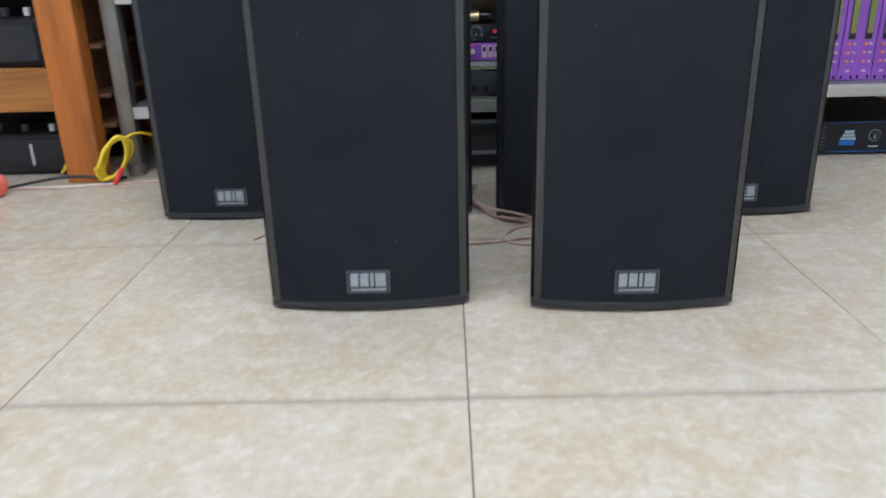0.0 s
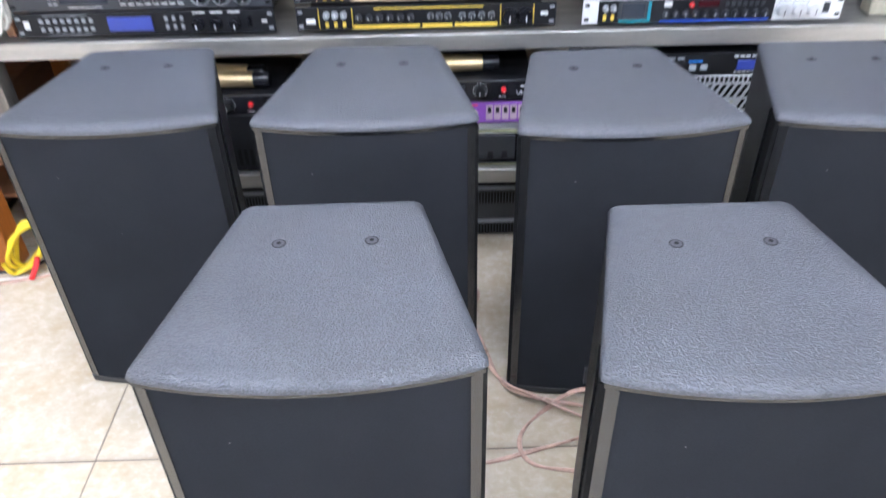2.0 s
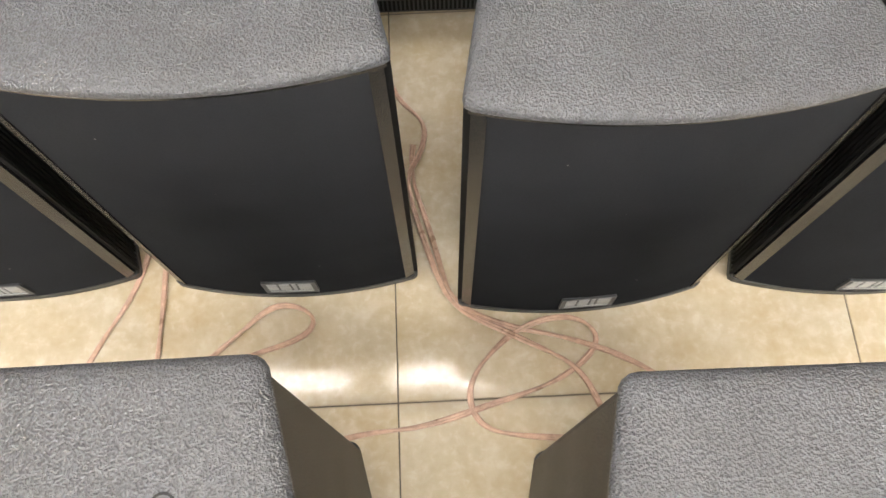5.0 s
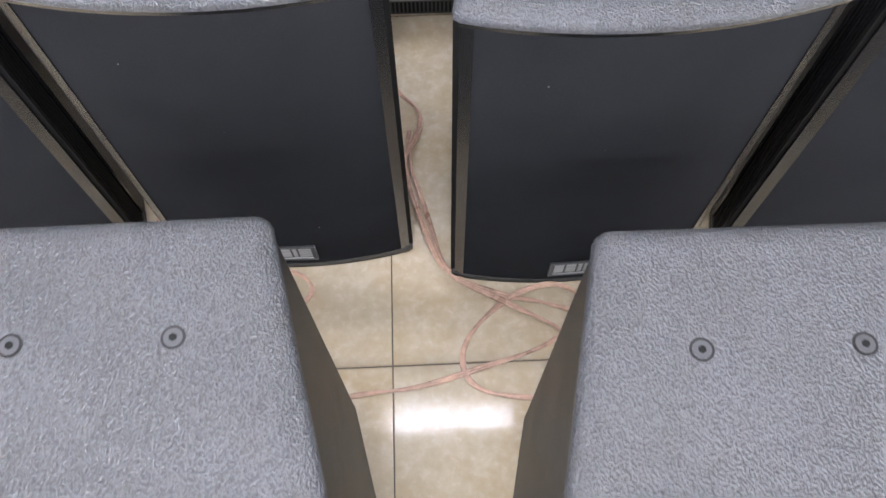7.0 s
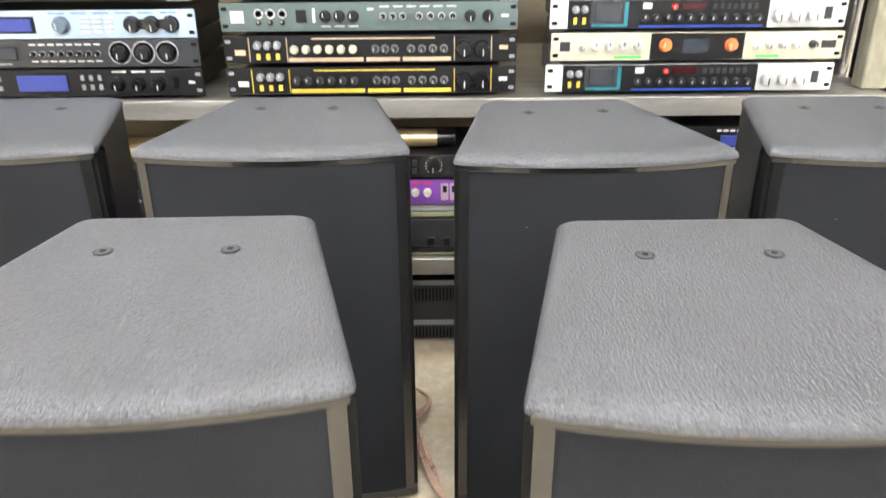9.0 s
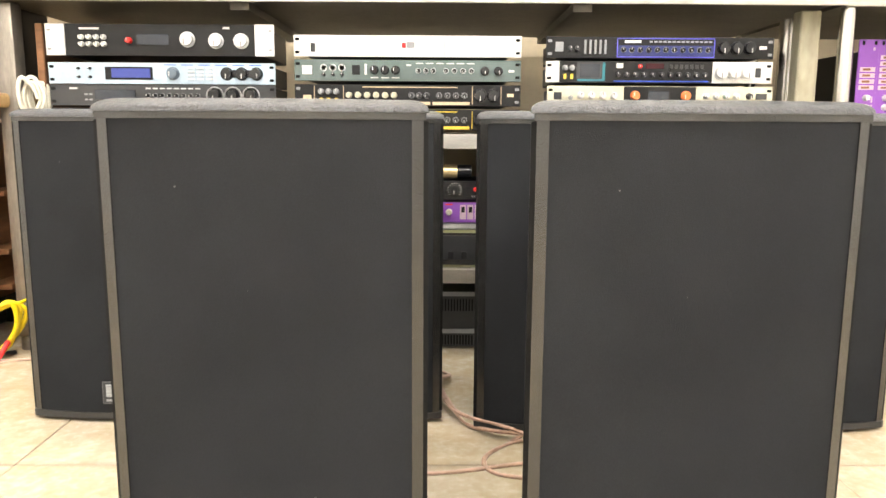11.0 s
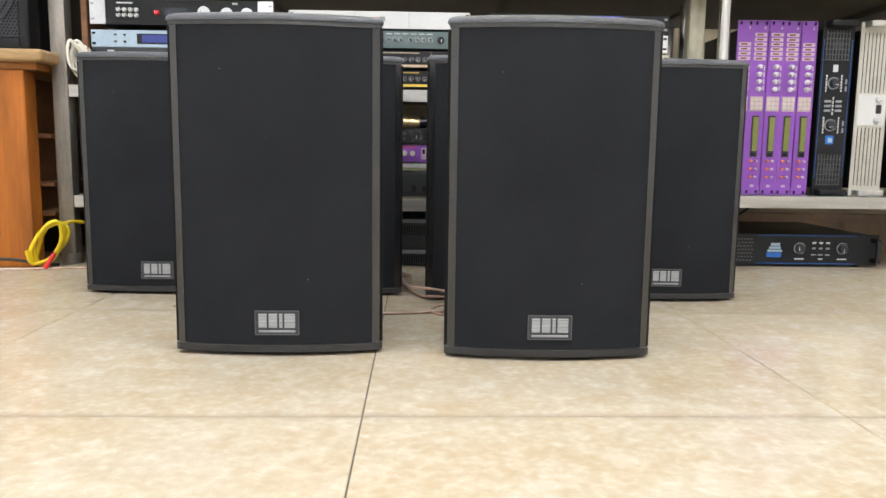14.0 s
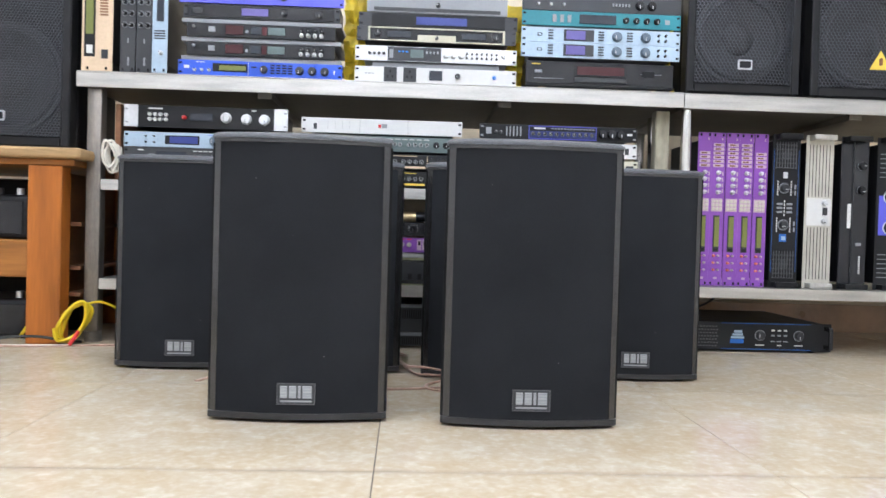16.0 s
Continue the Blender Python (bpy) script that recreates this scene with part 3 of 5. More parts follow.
# first column on the middle shelf
rack(pose(C1, FY, 0.4885), "black rack processor with a blue display and dark knobs", BLACK,
     [("t", 0.03, 0.06, 1, 0.35, 0.7, WHITE), ("b", 0.09, 0.31, 8, 0.6, 0.78, 0.5, GREY), ("b", 0.09, 0.31, 8, 0.25, 0.42, 0.5, GREY), ("t", 0.08, 0.32, 1, 0.9, 0.93, GREY), ("t", 0.08, 0.32, 1, 0.08, 0.11, GREY),
      D(0.36, 0.53, 0.22, 0.8, LCD_BLUE), ("b", 0.57, 0.66, 3, 0.25, 0.45, 0.4, GREY), ("b", 0.57, 0.66, 3, 0.6, 0.8, 0.4, GREY), ("k", 0.67, 0.88, 3, 0.45, 0.0105, BLACK_GLOSS), ("t", 0.68, 0.88, 3, 0.88, 0.94, WHITE),
      ("b", 0.89, 0.92, 1, 0.3, 0.7, 0.5, BLACK_GLOSS), ("t", 0.945, 0.975, 1, 0.45, 0.55, WHITE)])
rack(pose(C1, FY, 0.537), "dark olive rack mixer with three ringed knobs", CHARCOAL,
     [("t", 0.08, 0.13, 1, 0.78, 0.86, WHITE), ("t", 0.15, 0.19, 2, 0.5, 0.58, GREY), ("t", 0.15, 0.19, 2, 0.25, 0.33, GREY), D(0.2, 0.38, 0.3, 0.75, LCD_DARK), ("t", 0.2, 0.38, 1, 0.12, 0.15, SILVER),
      ("r", 0.42, 0.67, 8, 0.5, 0.0048, GREY), ("k", 0.42, 0.67, 8, 0.5, 0.0035, BLACK_GLOSS), ("t", 0.42, 0.67, 8, 0.8, 0.86, WHITE), ("t", 0.42, 0.67, 8, 0.2, 0.25, WHITE),
      ("r", 0.69, 0.93, 3, 0.52, 0.0185, SILVER), ("r", 0.69, 0.93, 3, 0.52, 0.0172, CHARCOAL), ("k", 0.69, 0.93, 3, 0.52, 0.0115, BLACK_GLOSS)])
rack(pose(C1, FY, 0.583), "ice blue rack processor with a dark blue display", ICE,
     [("k", 0.11, 0.21, 2, 0.72, 0.0026, BLACK), ("k", 0.11, 0.21, 2, 0.32, 0.0026, BLACK), S(0.25, 0.46, 0.2, 0.8, BLACK), D(0.28, 0.45, 0.28, 0.72, LCD_BLUE), ("k", 0.51, 0.59, 1, 0.5, 0.0125, SLATE),
      *[("b", 0.61, 0.73, 3, v, v + 0.09, 0.75, SILVER) for v in (0.2, 0.37, 0.54, 0.71)], ("k", 0.755, 0.95, 3, 0.5, 0.0125, BLACK_GLOSS), S(0.775, 0.93, 0.32, 0.68, BLACK_GLOSS), ("t", 0.5, 0.95, 6, 0.88, 0.92, BLUE)])
rack(pose(C1, FY, 0.6415), "black rack unit with silver ears and three silver knobs", BLACK,
     [("t", 0.13, 0.25, 1, 0.82, 0.88, WHITE), ("k", 0.14, 0.27, 4, 0.58, 0.005, WHITE), ("k", 0.14, 0.27, 4, 0.36, 0.005, WHITE), ("k", 0.345, 0.385, 1, 0.48, 0.006, RED), D(0.4, 0.54, 0.34, 0.68, LCD_DARK),
      ("r", 0.56, 0.68, 1, 0.52, 0.0165, GREY), ("k", 0.56, 0.68, 1, 0.52, 0.0145, SILVER), ("k", 0.69, 0.91, 2, 0.48, 0.0145, SILVER), ("t", 0.77, 0.81, 1, 0.85, 0.92, WHITE)],
     0.0655, ears=SILVER)

# second column
for z, body, txt, alt in ((Z4[0], BLACK, YELLOW_P, False), (Z4[1], BLACK, CHAMPAGNE, True)):
    rack(pose(C2, FY, z), "black rack mixer with yellow printed frames and small knobs" if not alt else "black rack mixer with tan frames and pale knobs", body,
         [("t", 0.03, 0.08, 1, 0.3, 0.5, txt if alt else WHITE), ("k", 0.1, 0.2, 3, 0.66, 0.006, GREY), ("b", 0.1, 0.2, 3, 0.14, 0.36, 0.4, YELLOW_P), S(0.085, 0.088, 0.06, 0.94, txt, 0.0008), S(0.214, 0.217, 0.06, 0.94, txt, 0.0008),
          S(0.22, 0.475, 0.05, 0.2, txt, 0.0008), S(0.485, 0.6, 0.05, 0.2, txt, 0.0008), S(0.61, 0.775, 0.05, 0.2, txt, 0.0008), S(0.3, 0.72, 0.86, 0.91, txt, 0.0008),
          ("k", 0.22, 0.46, 6, 0.5, 0.0062, CREAM if alt else CHARCOAL), ("r", 0.5, 0.6, 3, 0.5, 0.0066, GREY), ("k", 0.5, 0.6, 3, 0.5, 0.005, CHARCOAL), ("r", 0.62, 0.77, 4, 0.5, 0.0066, GREY), ("k", 0.62, 0.77, 4, 0.5, 0.005, CHARCOAL),
          S(0.785, 0.788, 0.06, 0.94, txt, 0.0008), ("k", 0.79, 0.91, 2, 0.5, 0.0135, BLACK_GLOSS), S(0.912, 0.915, 0.06, 0.94, txt, 0.0008), ("t", 0.935, 0.975, 1, 0.45, 0.6, txt if alt else WHITE)])
rack(pose(C2, FY, Z4[2]), "grey green rack mixer with rows of small knobs", GREY_GREEN,
     [S(0.035, 0.08, 0.3, 0.72, WHITE), ("r", 0.11, 0.23, 3, 0.62, 0.0075, SILVER), ("r", 0.11, 0.23, 3, 0.62, 0.0055, GREY_GREEN), ("k", 0.11, 0.23, 3, 0.3, 0.0035, BLACK), S(0.255, 0.29, 0.3, 0.75, BLACK), S(0.31, 0.32, 0.3, 0.8, WHITE),
      ("k", 0.33, 0.47, 3, 0.52, 0.0085, BLACK_GLOSS), ("t", 0.33, 0.47, 3, 0.14, 0.19, WHITE), ("t", 0.49, 0.52, 1, 0.72, 0.8, WHITE), ("r", 0.53, 0.63, 3, 0.5, 0.0058, SILVER), ("k", 0.53, 0.63, 3, 0.5, 0.0042, BLACK),
      ("r", 0.65, 0.8, 4, 0.5, 0.0058, SILVER), ("k", 0.65, 0.8, 4, 0.5, 0.0042, BLACK), ("t", 0.53, 0.8, 6, 0.82, 0.87, WHITE), ("k", 0.81, 0.93, 2, 0.5, 0.0085, BLACK_GLOSS), ("t", 0.94, 0.975, 1, 0.45, 0.55, WHITE)])
rack(pose(C2, FY, Z4[3]), "white rack power unit with a small red and grey emblem", WHITE,
     [S(0.075, 0.095, 0.22, 0.62, CHARCOAL), *[("t", u, u + 0.006, 1, v, v + 0.05, GREY) for u in (0.16, 0.205, 0.25, 0.295) for v in (0.3, 0.45, 0.6, 0.75)], S(0.36, 0.362, 0.05, 0.95, GREY, 0.0005), S(0.66, 0.662, 0.05, 0.95, GREY, 0.0005),
      S(0.475, 0.492, 0.42, 0.66, RED, 0.0009), S(0.496, 0.53, 0.42, 0.7, GREY, 0.0009), ("t", 0.7, 0.93, 1, 0.4, 0.43, SILVER)], body=GREY)

# third column
for z in (Z4[0], Z4[2]):
    rack(pose(C3 - (0.003 if z < 0.5 else 0), FY, z), "white and black rack effects unit with three silver knobs", WHITE,
         [S(0.06, 0.735, 0.0, 1.0, BLACK, 0.0016), ("k", 0.07, 0.13, 2, 0.68, 0.0055, GREY), ("b", 0.07, 0.13, 2, 0.16, 0.4, 0.4, YELLOW_P), S(0.14, 0.262, 0.06, 0.94, TEAL, 0.002), S(0.135, 0.25, 0.16, 0.98, CHARCOAL, 0.0024), ("s", 0.15, 0.238, 0.24, 0.86, "d", 0.003, LCD_DARK),
          S(0.3, 0.72, 0.04, 0.1, BLUE, 0.0024), ("r", 0.3, 0.72, 11, 0.38, 0.0072, GREY), ("k", 0.3, 0.72, 11, 0.38, 0.0052, CHARCOAL), S(0.31, 0.34, 0.68, 0.9, WHITE, 0.0024), ("t", 0.35, 0.39, 1, 0.72, 0.8, WHITE),
          ("k", 0.4, 0.43, 1, 0.76, 0.004, RED), D(0.44, 0.52, 0.66, 0.9, RED_DIM), ("b", 0.54, 0.7, 7, 0.66, 0.86, 0.55, CHARCOAL), ("r", 0.745, 0.915, 3, 0.5, 0.0155, GREY), ("k", 0.745, 0.915, 3, 0.5, 0.0135, SILVER), S(0.925, 0.95, 0.28, 0.72, CHARCOAL)], body=GREY)
rack(pose(C3 + 0.004, FY, Z4[1]), "cream rack compressor with a black centre and two orange knobs", CREAM,
     [S(0.34, 0.66, 0.02, 0.98, BLACK, 0.0016), S(0.45, 0.54, 0.25, 0.78, LCD_DARK, 0.002), ("k", 0.365, 0.415, 1, 0.55, 0.0095, ORANGE), ("k", 0.585, 0.645, 1, 0.55, 0.0095, ORANGE), ("t", 0.37, 0.42, 1, 0.85, 0.9, WHITE), ("t", 0.58, 0.64, 1, 0.85, 0.9, WHITE),
      S(0.03, 0.065, 0.35, 0.7, CHARCOAL), ("k", 0.09, 0.12, 1, 0.45, 0.0045, GREY), ("k", 0.125, 0.32, 4, 0.55, 0.007, SILVER), ("k", 0.68, 0.86, 4, 0.55, 0.006, SILVER), ("k", 0.88, 0.91, 1, 0.55, 0.006, CHARCOAL), S(0.925, 0.975, 0.4, 0.68, CHARCOAL), ("t", 0.2, 0.33, 1, 0.08, 0.16, GREEN), ("t", 0.69, 0.8, 1, 0.08, 0.16, GREEN)], body=GREY)
rack(pose(C3, FY, Z4[3]), "black and blue rack effects unit with sliders and knobs", BLACK,
     [S(0.04, 0.075, 0.3, 0.75, GREY), ("k", 0.09, 0.15, 2, 0.45, 0.005, CHARCOAL), ("b", 0.16, 0.27, 5, 0.2, 0.85, 0.4, GREY), S(0.31, 0.74, 0.04, 0.1, BLUE_V, 0.001), S(0.31, 0.74, 0.9, 0.95, BLUE_V, 0.001), S(0.31, 0.314, 0.1, 0.9, BLUE_V, 0.001), S(0.736, 0.74, 0.1, 0.9, BLUE_V, 0.001),
      S(0.316, 0.734, 0.12, 0.6, NAVY, 0.0008), ("t", 0.33, 0.43, 1, 0.72, 0.84, WHITE), ("r", 0.32, 0.73, 11, 0.4, 0.006, GREY), ("k", 0.32, 0.73, 11, 0.4, 0.0045, BLACK), ("t", 0.45, 0.73, 14, 0.74, 0.82, GREY), ("t", 0.34, 0.72, 3, 0.18, 0.23, WHITE), ("k", 0.75, 0.92, 3, 0.5, 0.0125, BLACK_GLOSS), ("t", 0.93, 0.975, 1, 0.45, 0.6, WHITE)])

# lower shelf: wireless receivers, effects units, amplifiers
def lettering(text, x, z, size, parent, y=-0.0006):
    cu = bpy.data.curves.new("lettering", "FONT")
    cu.body, cu.size, cu.extrude = text, size, 0.0002
    cu.materials.append(WHITE)
    ob = new("lettering", cu)
    ob.parent, ob.matrix_basis = parent, pose(x, y, z, 90, 0, 0)
    return ob


for cx, z in ((-0.045, 0.3395), (-0.548, 0.3205)):
    rx = rack(pose(cx, FY, z), "black wireless microphone receiver with a red power button", BLACK_GLOSS,
              [D(0.16, 0.26, 0.3, 0.75, LCD_DARK), ("b", 0.27, 0.3, 1, 0.4, 0.6, 0.6, GREY), D(0.5, 0.605, 0.28, 0.78, GREY_GREEN), ("b", 0.62, 0.68, 2, 0.55, 0.8, 0.6, CHARCOAL), ("b", 0.62, 0.68, 2, 0.2, 0.42, 0.6, CHARCOAL), ("o", 0.7, 0.79, 1, 0.54, 0.0142, WHITE), ("k", 0.7, 0.79, 1, 0.54, 0.0105, BLACK),
               ("k", 0.835, 0.875, 1, 0.56, 0.0048, RED), ("t", 0.93, 0.965, 1, 0.68, 0.74, WHITE)], 0.0405, 0.42, 0.415, 0.2, slots=False)
    lettering("UHF", 0.42 * 0.415, 0.011, 0.0125, rx)
    lettering("POWER", 0.42 * 0.333, 0.006, 0.0042, rx)
    if cx < -0.3:
        part("side_light", box(B(), 0.2105, 0.2125, 0.002, 0.008, 0.005, 0.036), GREEN, rx, "green lit edge")
rack(pose(-0.058, FY, 0.2895), "purple rack effects unit with pale knobs and a button field", PURPLE,
     [("k", 0.1, 0.4, 6, 0.5, 0.0055, CREAM), ("k", 0.604, 0.738, 3, 0.52, 0.0066, CREAM), ("t", 0.604, 0.738, 3, 0.86, 0.93, RED), *[S(0.765 + 0.0335 * i, 0.793 + 0.0335 * i, 0.16, 0.88, PINKISH, 0.0008) for i in range(6)], *[S(0.772 + 0.0335 * i, 0.787 + 0.0335 * i, 0.5, 0.78, BLACK, 0.0016) for i in range(6)], ("t", 0.965, 0.985, 1, 0.8, 0.86, WHITE)])
single("tray", box(B(), -0.3, 0.16, FY + 0.004, FY + 0.22, 0.274, 0.2885, 0.002), SILVER, "thin silver metal tray under the purple unit", "tray")
rack(pose(-0.05, FY, 0.19), "dark slider mixer in an olive frame", OLIVE,
     [S(0.02, 0.965, 0.06, 0.92, BLACK_GLOSS, 0.001), S(0.6, 0.93, 0.2, 0.85, CHARCOAL, 0.0016), *[("b", 0.72 + 0.07 * i, 0.76 + 0.07 * i, 1, 0.22, 0.42, 0.7, BLACK) for i in range(3)], *[("t", 0.725 + 0.07 * i, 0.757 + 0.07 * i, 4, 0.5, 0.8, GREY) for i in range(3)]], 0.083, 0.42, 0.4, 0.22, slots=False, body=GREY)
rack(pose(-0.548, FY, 0.19), "black two unit amplifier with vertical vent slots", BLACK,
     [("v", 0.05, 0.95, 30, 0.12, 0.4, CHANNEL), S(0.4, 0.6, 0.6, 0.8, CHARCOAL, 0.001), ("t", 0.62, 0.72, 1, 0.84, 0.88, GREY)], 0.128, 0.42, 0.41, 0.3, slots=False)
rack(pose(0.503, FY, 0.382), "black rack effects processor with blue print and display", BLACK,
          [S(0.02, 0.05, 0.8, 0.9, SILVER, 0.001), ("t", 0.18, 0.28, 1, 0.72, 0.88, WHITE), ("t", 0.29, 0.4, 3, 0.74, 0.84, GREY), S(0.23, 0.31, 0.55, 0.6, BLUE_TAG, 0.0008), S(0.41, 0.47, 0.62, 0.67, BLUE_TAG, 0.0008), ("r", 0.15, 0.39, 3, 0.35, 0.0065, SILVER), ("k", 0.15, 0.39, 3, 0.35, 0.0042, CHARCOAL),
           ("b", 0.41, 0.5, 2, 0.25, 0.5, 0.6, GREY), D(0.61, 0.78, 0.24, 0.66, LCD_BLUE), ("t", 0.59, 0.83, 10, 0.8, 0.88, WHITE), ("t", 0.6, 0.78, 10, 0.1, 0.16, WHITE), ("k", 0.86, 0.94, 1, 0.45, 0.011, BLACK_GLOSS)])
rack(pose(0.5, FY, 0.285), "silver amplifier front with rows of slanted vent slots", SILVER,
     [("v", 0.03, 0.97, 46, 0.86, 0.97, CHANNEL), ("z", 0.03, 0.97, 30, 0.52, 0.8, CHANNEL), ("z", 0.03, 0.45, 14, 0.24, 0.46, CHANNEL), ("z", 0.66, 0.97, 11, 0.24, 0.46, CHANNEL), S(0.47, 0.64, 0.27, 0.43, CREAM, 0.001), ("t", 0.48, 0.63, 3, 0.33, 0.38, GREY), ("v", 0.03, 0.97, 46, 0.03, 0.17, CHANNEL)], 0.095, 0.46, 0.44, 0.3, slots=False)
rack(pose(0.5, FY + 0.01, 0.19), "dark amplifier with a beige vented panel", CHARCOAL,
     [S(0.55, 0.95, 0.2, 0.8, CREAM, 0.001), ("v", 0.58, 0.92, 14, 0.3, 0.7, CHARCOAL)], 0.09, 0.45, 0.44, 0.3, slots=False)

# slotted amplifiers on the floor under the table
for cx in (-0.56, -0.03, 0.5):
    for z, h, lip, v0, v1 in ((0.004, 0.0415, 0.76, 0.12, 0.66), (0.0465, 0.085, 0.88, 0.48, 0.8)):
        rack(pose(cx, FY + 0.012, z), "black slotted power amplifier stacked under the table", CHARCOAL,
             [("v", 0.05, 0.95, 62, v0, v1, CHANNEL), S(0.0, 1.0, lip, 1.0, GREY, 0.002)], h, 0.46, 0.44, 0.35, slots=False)


def microphone(m, label, ring=None, strap=False):
    t = thing("microphone", m, label, "microphone", "gold microphones")
    bm = B()
    disc(bm, (0, 0, 0), 0.0185, 0.15, "x", 24, 0.0155)
    part("handle", bm, GOLD, t, "", True)
    bm = B()
    disc(bm, (0.1502, 0, 0), 0.0152, 0.032, "x", 24, 0.0148)
    part("end_cap", bm, BLACK_GLOSS, t, "black tail cap", True)
    bm = B()
    bmesh.ops.create_uvsphere(bm, u_segments=20, v_segments=12, radius=0.0255, matrix=Matrix.Translation((-0.033, 0, 0)) @ Matrix.Diagonal((1.25, 1, 1, 1)))
    part("head_grille", bm, GOLD_MESH, t, "gold wire mesh head", True)
    part("switch", box(B(), 0.03, 0.062, -0.022, -0.012, -0.005, 0.005, 0.002), BLACK, t)
    if ring:
        bm = B()
        disc(bm, (-0.014, 0, 0), 0.0235, 0.016, "x", 24)
        part("ring", bm, ring, t, "orange silicone ring", True)
    if strap:
        part("strap", box(B(), -0.002, 0.006, -0.024, 0.021, -0.018, 0.021, 0.003), BLUE_TAG, t, "blue strap")
    return t


GOLD_MESH = mat("gold_wire_mesh", (0.6, 0.44, 0.2), 0.4, 0.8, 0.3, 300, 700, 1.0, 700)
microphone(pose(-0.544, 2.064, 0.379, 0, 0, -2), "gold wireless microphone lying on the receiver, orange ring", ORANGE)
microphone(pose(-0.56, 2.108, 0.379, 0, 0, -5), "gold wireless microphone lying behind another one")
microphone(pose(-0.086, 2.068, 0.3985, 0, 0, 1), "gold wireless microphone with a blue strap on the receiver", None, True)

# on the top deck, first stack and the units standing beside it
DY, DZ = 2.0, 0.7965
def upright(x, z, y, lean=0.0):
    """Pose of a unit stood on its left end, front towards the room."""
    return pose(x, y, z, 0, -90 + lean, 0) @ pose(0.2413, 0, -0.02225)


rack(pose(-0.88, DY - 0.008, DZ, 0, -90, 0) @ pose(0.2413, 0, -0.0445), "champagne standing rack unit with a green display", CHAMPAGNE,
     [S(0.085, 0.6, 0.56, 0.92, BLACK, 0.001), D(0.22, 0.46, 0.62, 0.86, LCD_GREEN), S(0.105, 0.155, 0.64, 0.84, WHITE, 0.0018), S(0.075, 0.13, 0.14, 0.36, CHARCOAL), ("v", 0.33, 0.75, 24, 0.16, 0.42, BROWN)], 0.089)
for x in (-0.7925, -0.746):
    rack(upright(x, DZ, DY - 0.006), "charcoal standing rack unit with paired round dials", CHARCOAL,
         [("t", 0.03, 0.1, 1, 0.4, 0.52, GREY), ("t", 0.17, 0.21, 1, 0.45, 0.53, GREY), ("r", 0.25, 0.46, 3, 0.28, 0.0088, GREY), ("r", 0.25, 0.46, 3, 0.28, 0.0074, CHARCOAL), ("r", 0.25, 0.46, 3, 0.72, 0.0088, GREY), ("r", 0.25, 0.46, 3, 0.72, 0.0074, CHARCOAL), ("k", 0.25, 0.46, 3, 0.28, 0.005, BLACK), ("k", 0.25, 0.46, 3, 0.72, 0.005, BLACK), ("t", 0.5, 0.7, 4, 0.3, 0.36, GREY)])
rack(upright(-0.6985, DZ, DY - 0.012), "ice blue standing rack unit with a display", ICE,
     [("k", 0.09, 0.15, 1, 0.4, 0.006, SILVER), ("v", 0.2, 0.26, 4, 0.15, 0.85, CHARCOAL), D(0.31, 0.5, 0.25, 0.7, LCD_DARK), ("b", 0.66, 0.74, 4, 0.2, 0.8, 0.5, GREY)])

CS1, CS2, CS3 = -0.407, 0.112, 0.607
rack(pose(CS1, DY, DZ), "bright blue rack processor with a green display", BLUE,
     [("t", 0.03, 0.075, 1, 0.45, 0.65, WHITE), ("t", 0.1, 0.17, 1, 0.85, 0.9, WHITE), ("k", 0.08, 0.21, 3, 0.35, 0.004, WHITE), S(0.21, 0.42, 0.28, 0.82, BLACK, 0.001), D(0.25, 0.41, 0.36, 0.68, LCD_GREEN), S(0.425, 0.427, 0.1, 0.95, WHITE, 0.0006),
      ("b", 0.44, 0.48, 1, 0.6, 0.68, 0.8, BLACK), ("k", 0.48, 0.56, 1, 0.5, 0.0105, CHARCOAL), *[("b", 0.555, 0.7, 4, v, v + 0.08, 0.7, BLACK) for v in (0.25, 0.42, 0.59, 0.76)], ("k", 0.7, 0.93, 3, 0.5, 0.0115, CHARCOAL), ("t", 0.945, 0.955, 1, 0.35, 0.6, WHITE)], body=GREY)
for z in (0.8555, 0.911):
    single("tray", box(B(), CS1 - 0.235, CS1 + 0.235, DY + 0.006, DY + 0.2, z - 0.0135, z - 0.0005, 0.001), GREY, "thin grey metal tray between stacked units", "tray")
    rack(pose(CS1, DY, z), "black glossy receiver with dim red windows and white knobs", BLACK_GLOSS,
         [("k", 0.035, 0.06, 1, 0.7, 0.004, GREY), S(0.145, 0.19, 0.35, 0.75, GREY, 0.001), D(0.26, 0.38, 0.2, 0.85, RED_DIM), S(0.395, 0.415, 0.34, 0.56, GREY, 0.001), D(0.43, 0.5, 0.25, 0.8, LCD_DARK), D(0.505, 0.54, 0.2, 0.85, RED_DIM), D(0.545, 0.66, 0.25, 0.8, GREY_GREEN), ("k", 0.75, 0.93, 4, 0.65, 0.0058, BLACK), ("k", 0.75, 0.93, 4, 0.3, 0.0058, WHITE)], 0.04, 0.435, 0.43, slots=False)
single("tray", box(B(), CS1 - 0.235, CS1 + 0.235, DY + 0.006, DY + 0.2, 0.952, 0.9645, 0.001), GREY, "thin grey metal tray between stacked units", "tray")
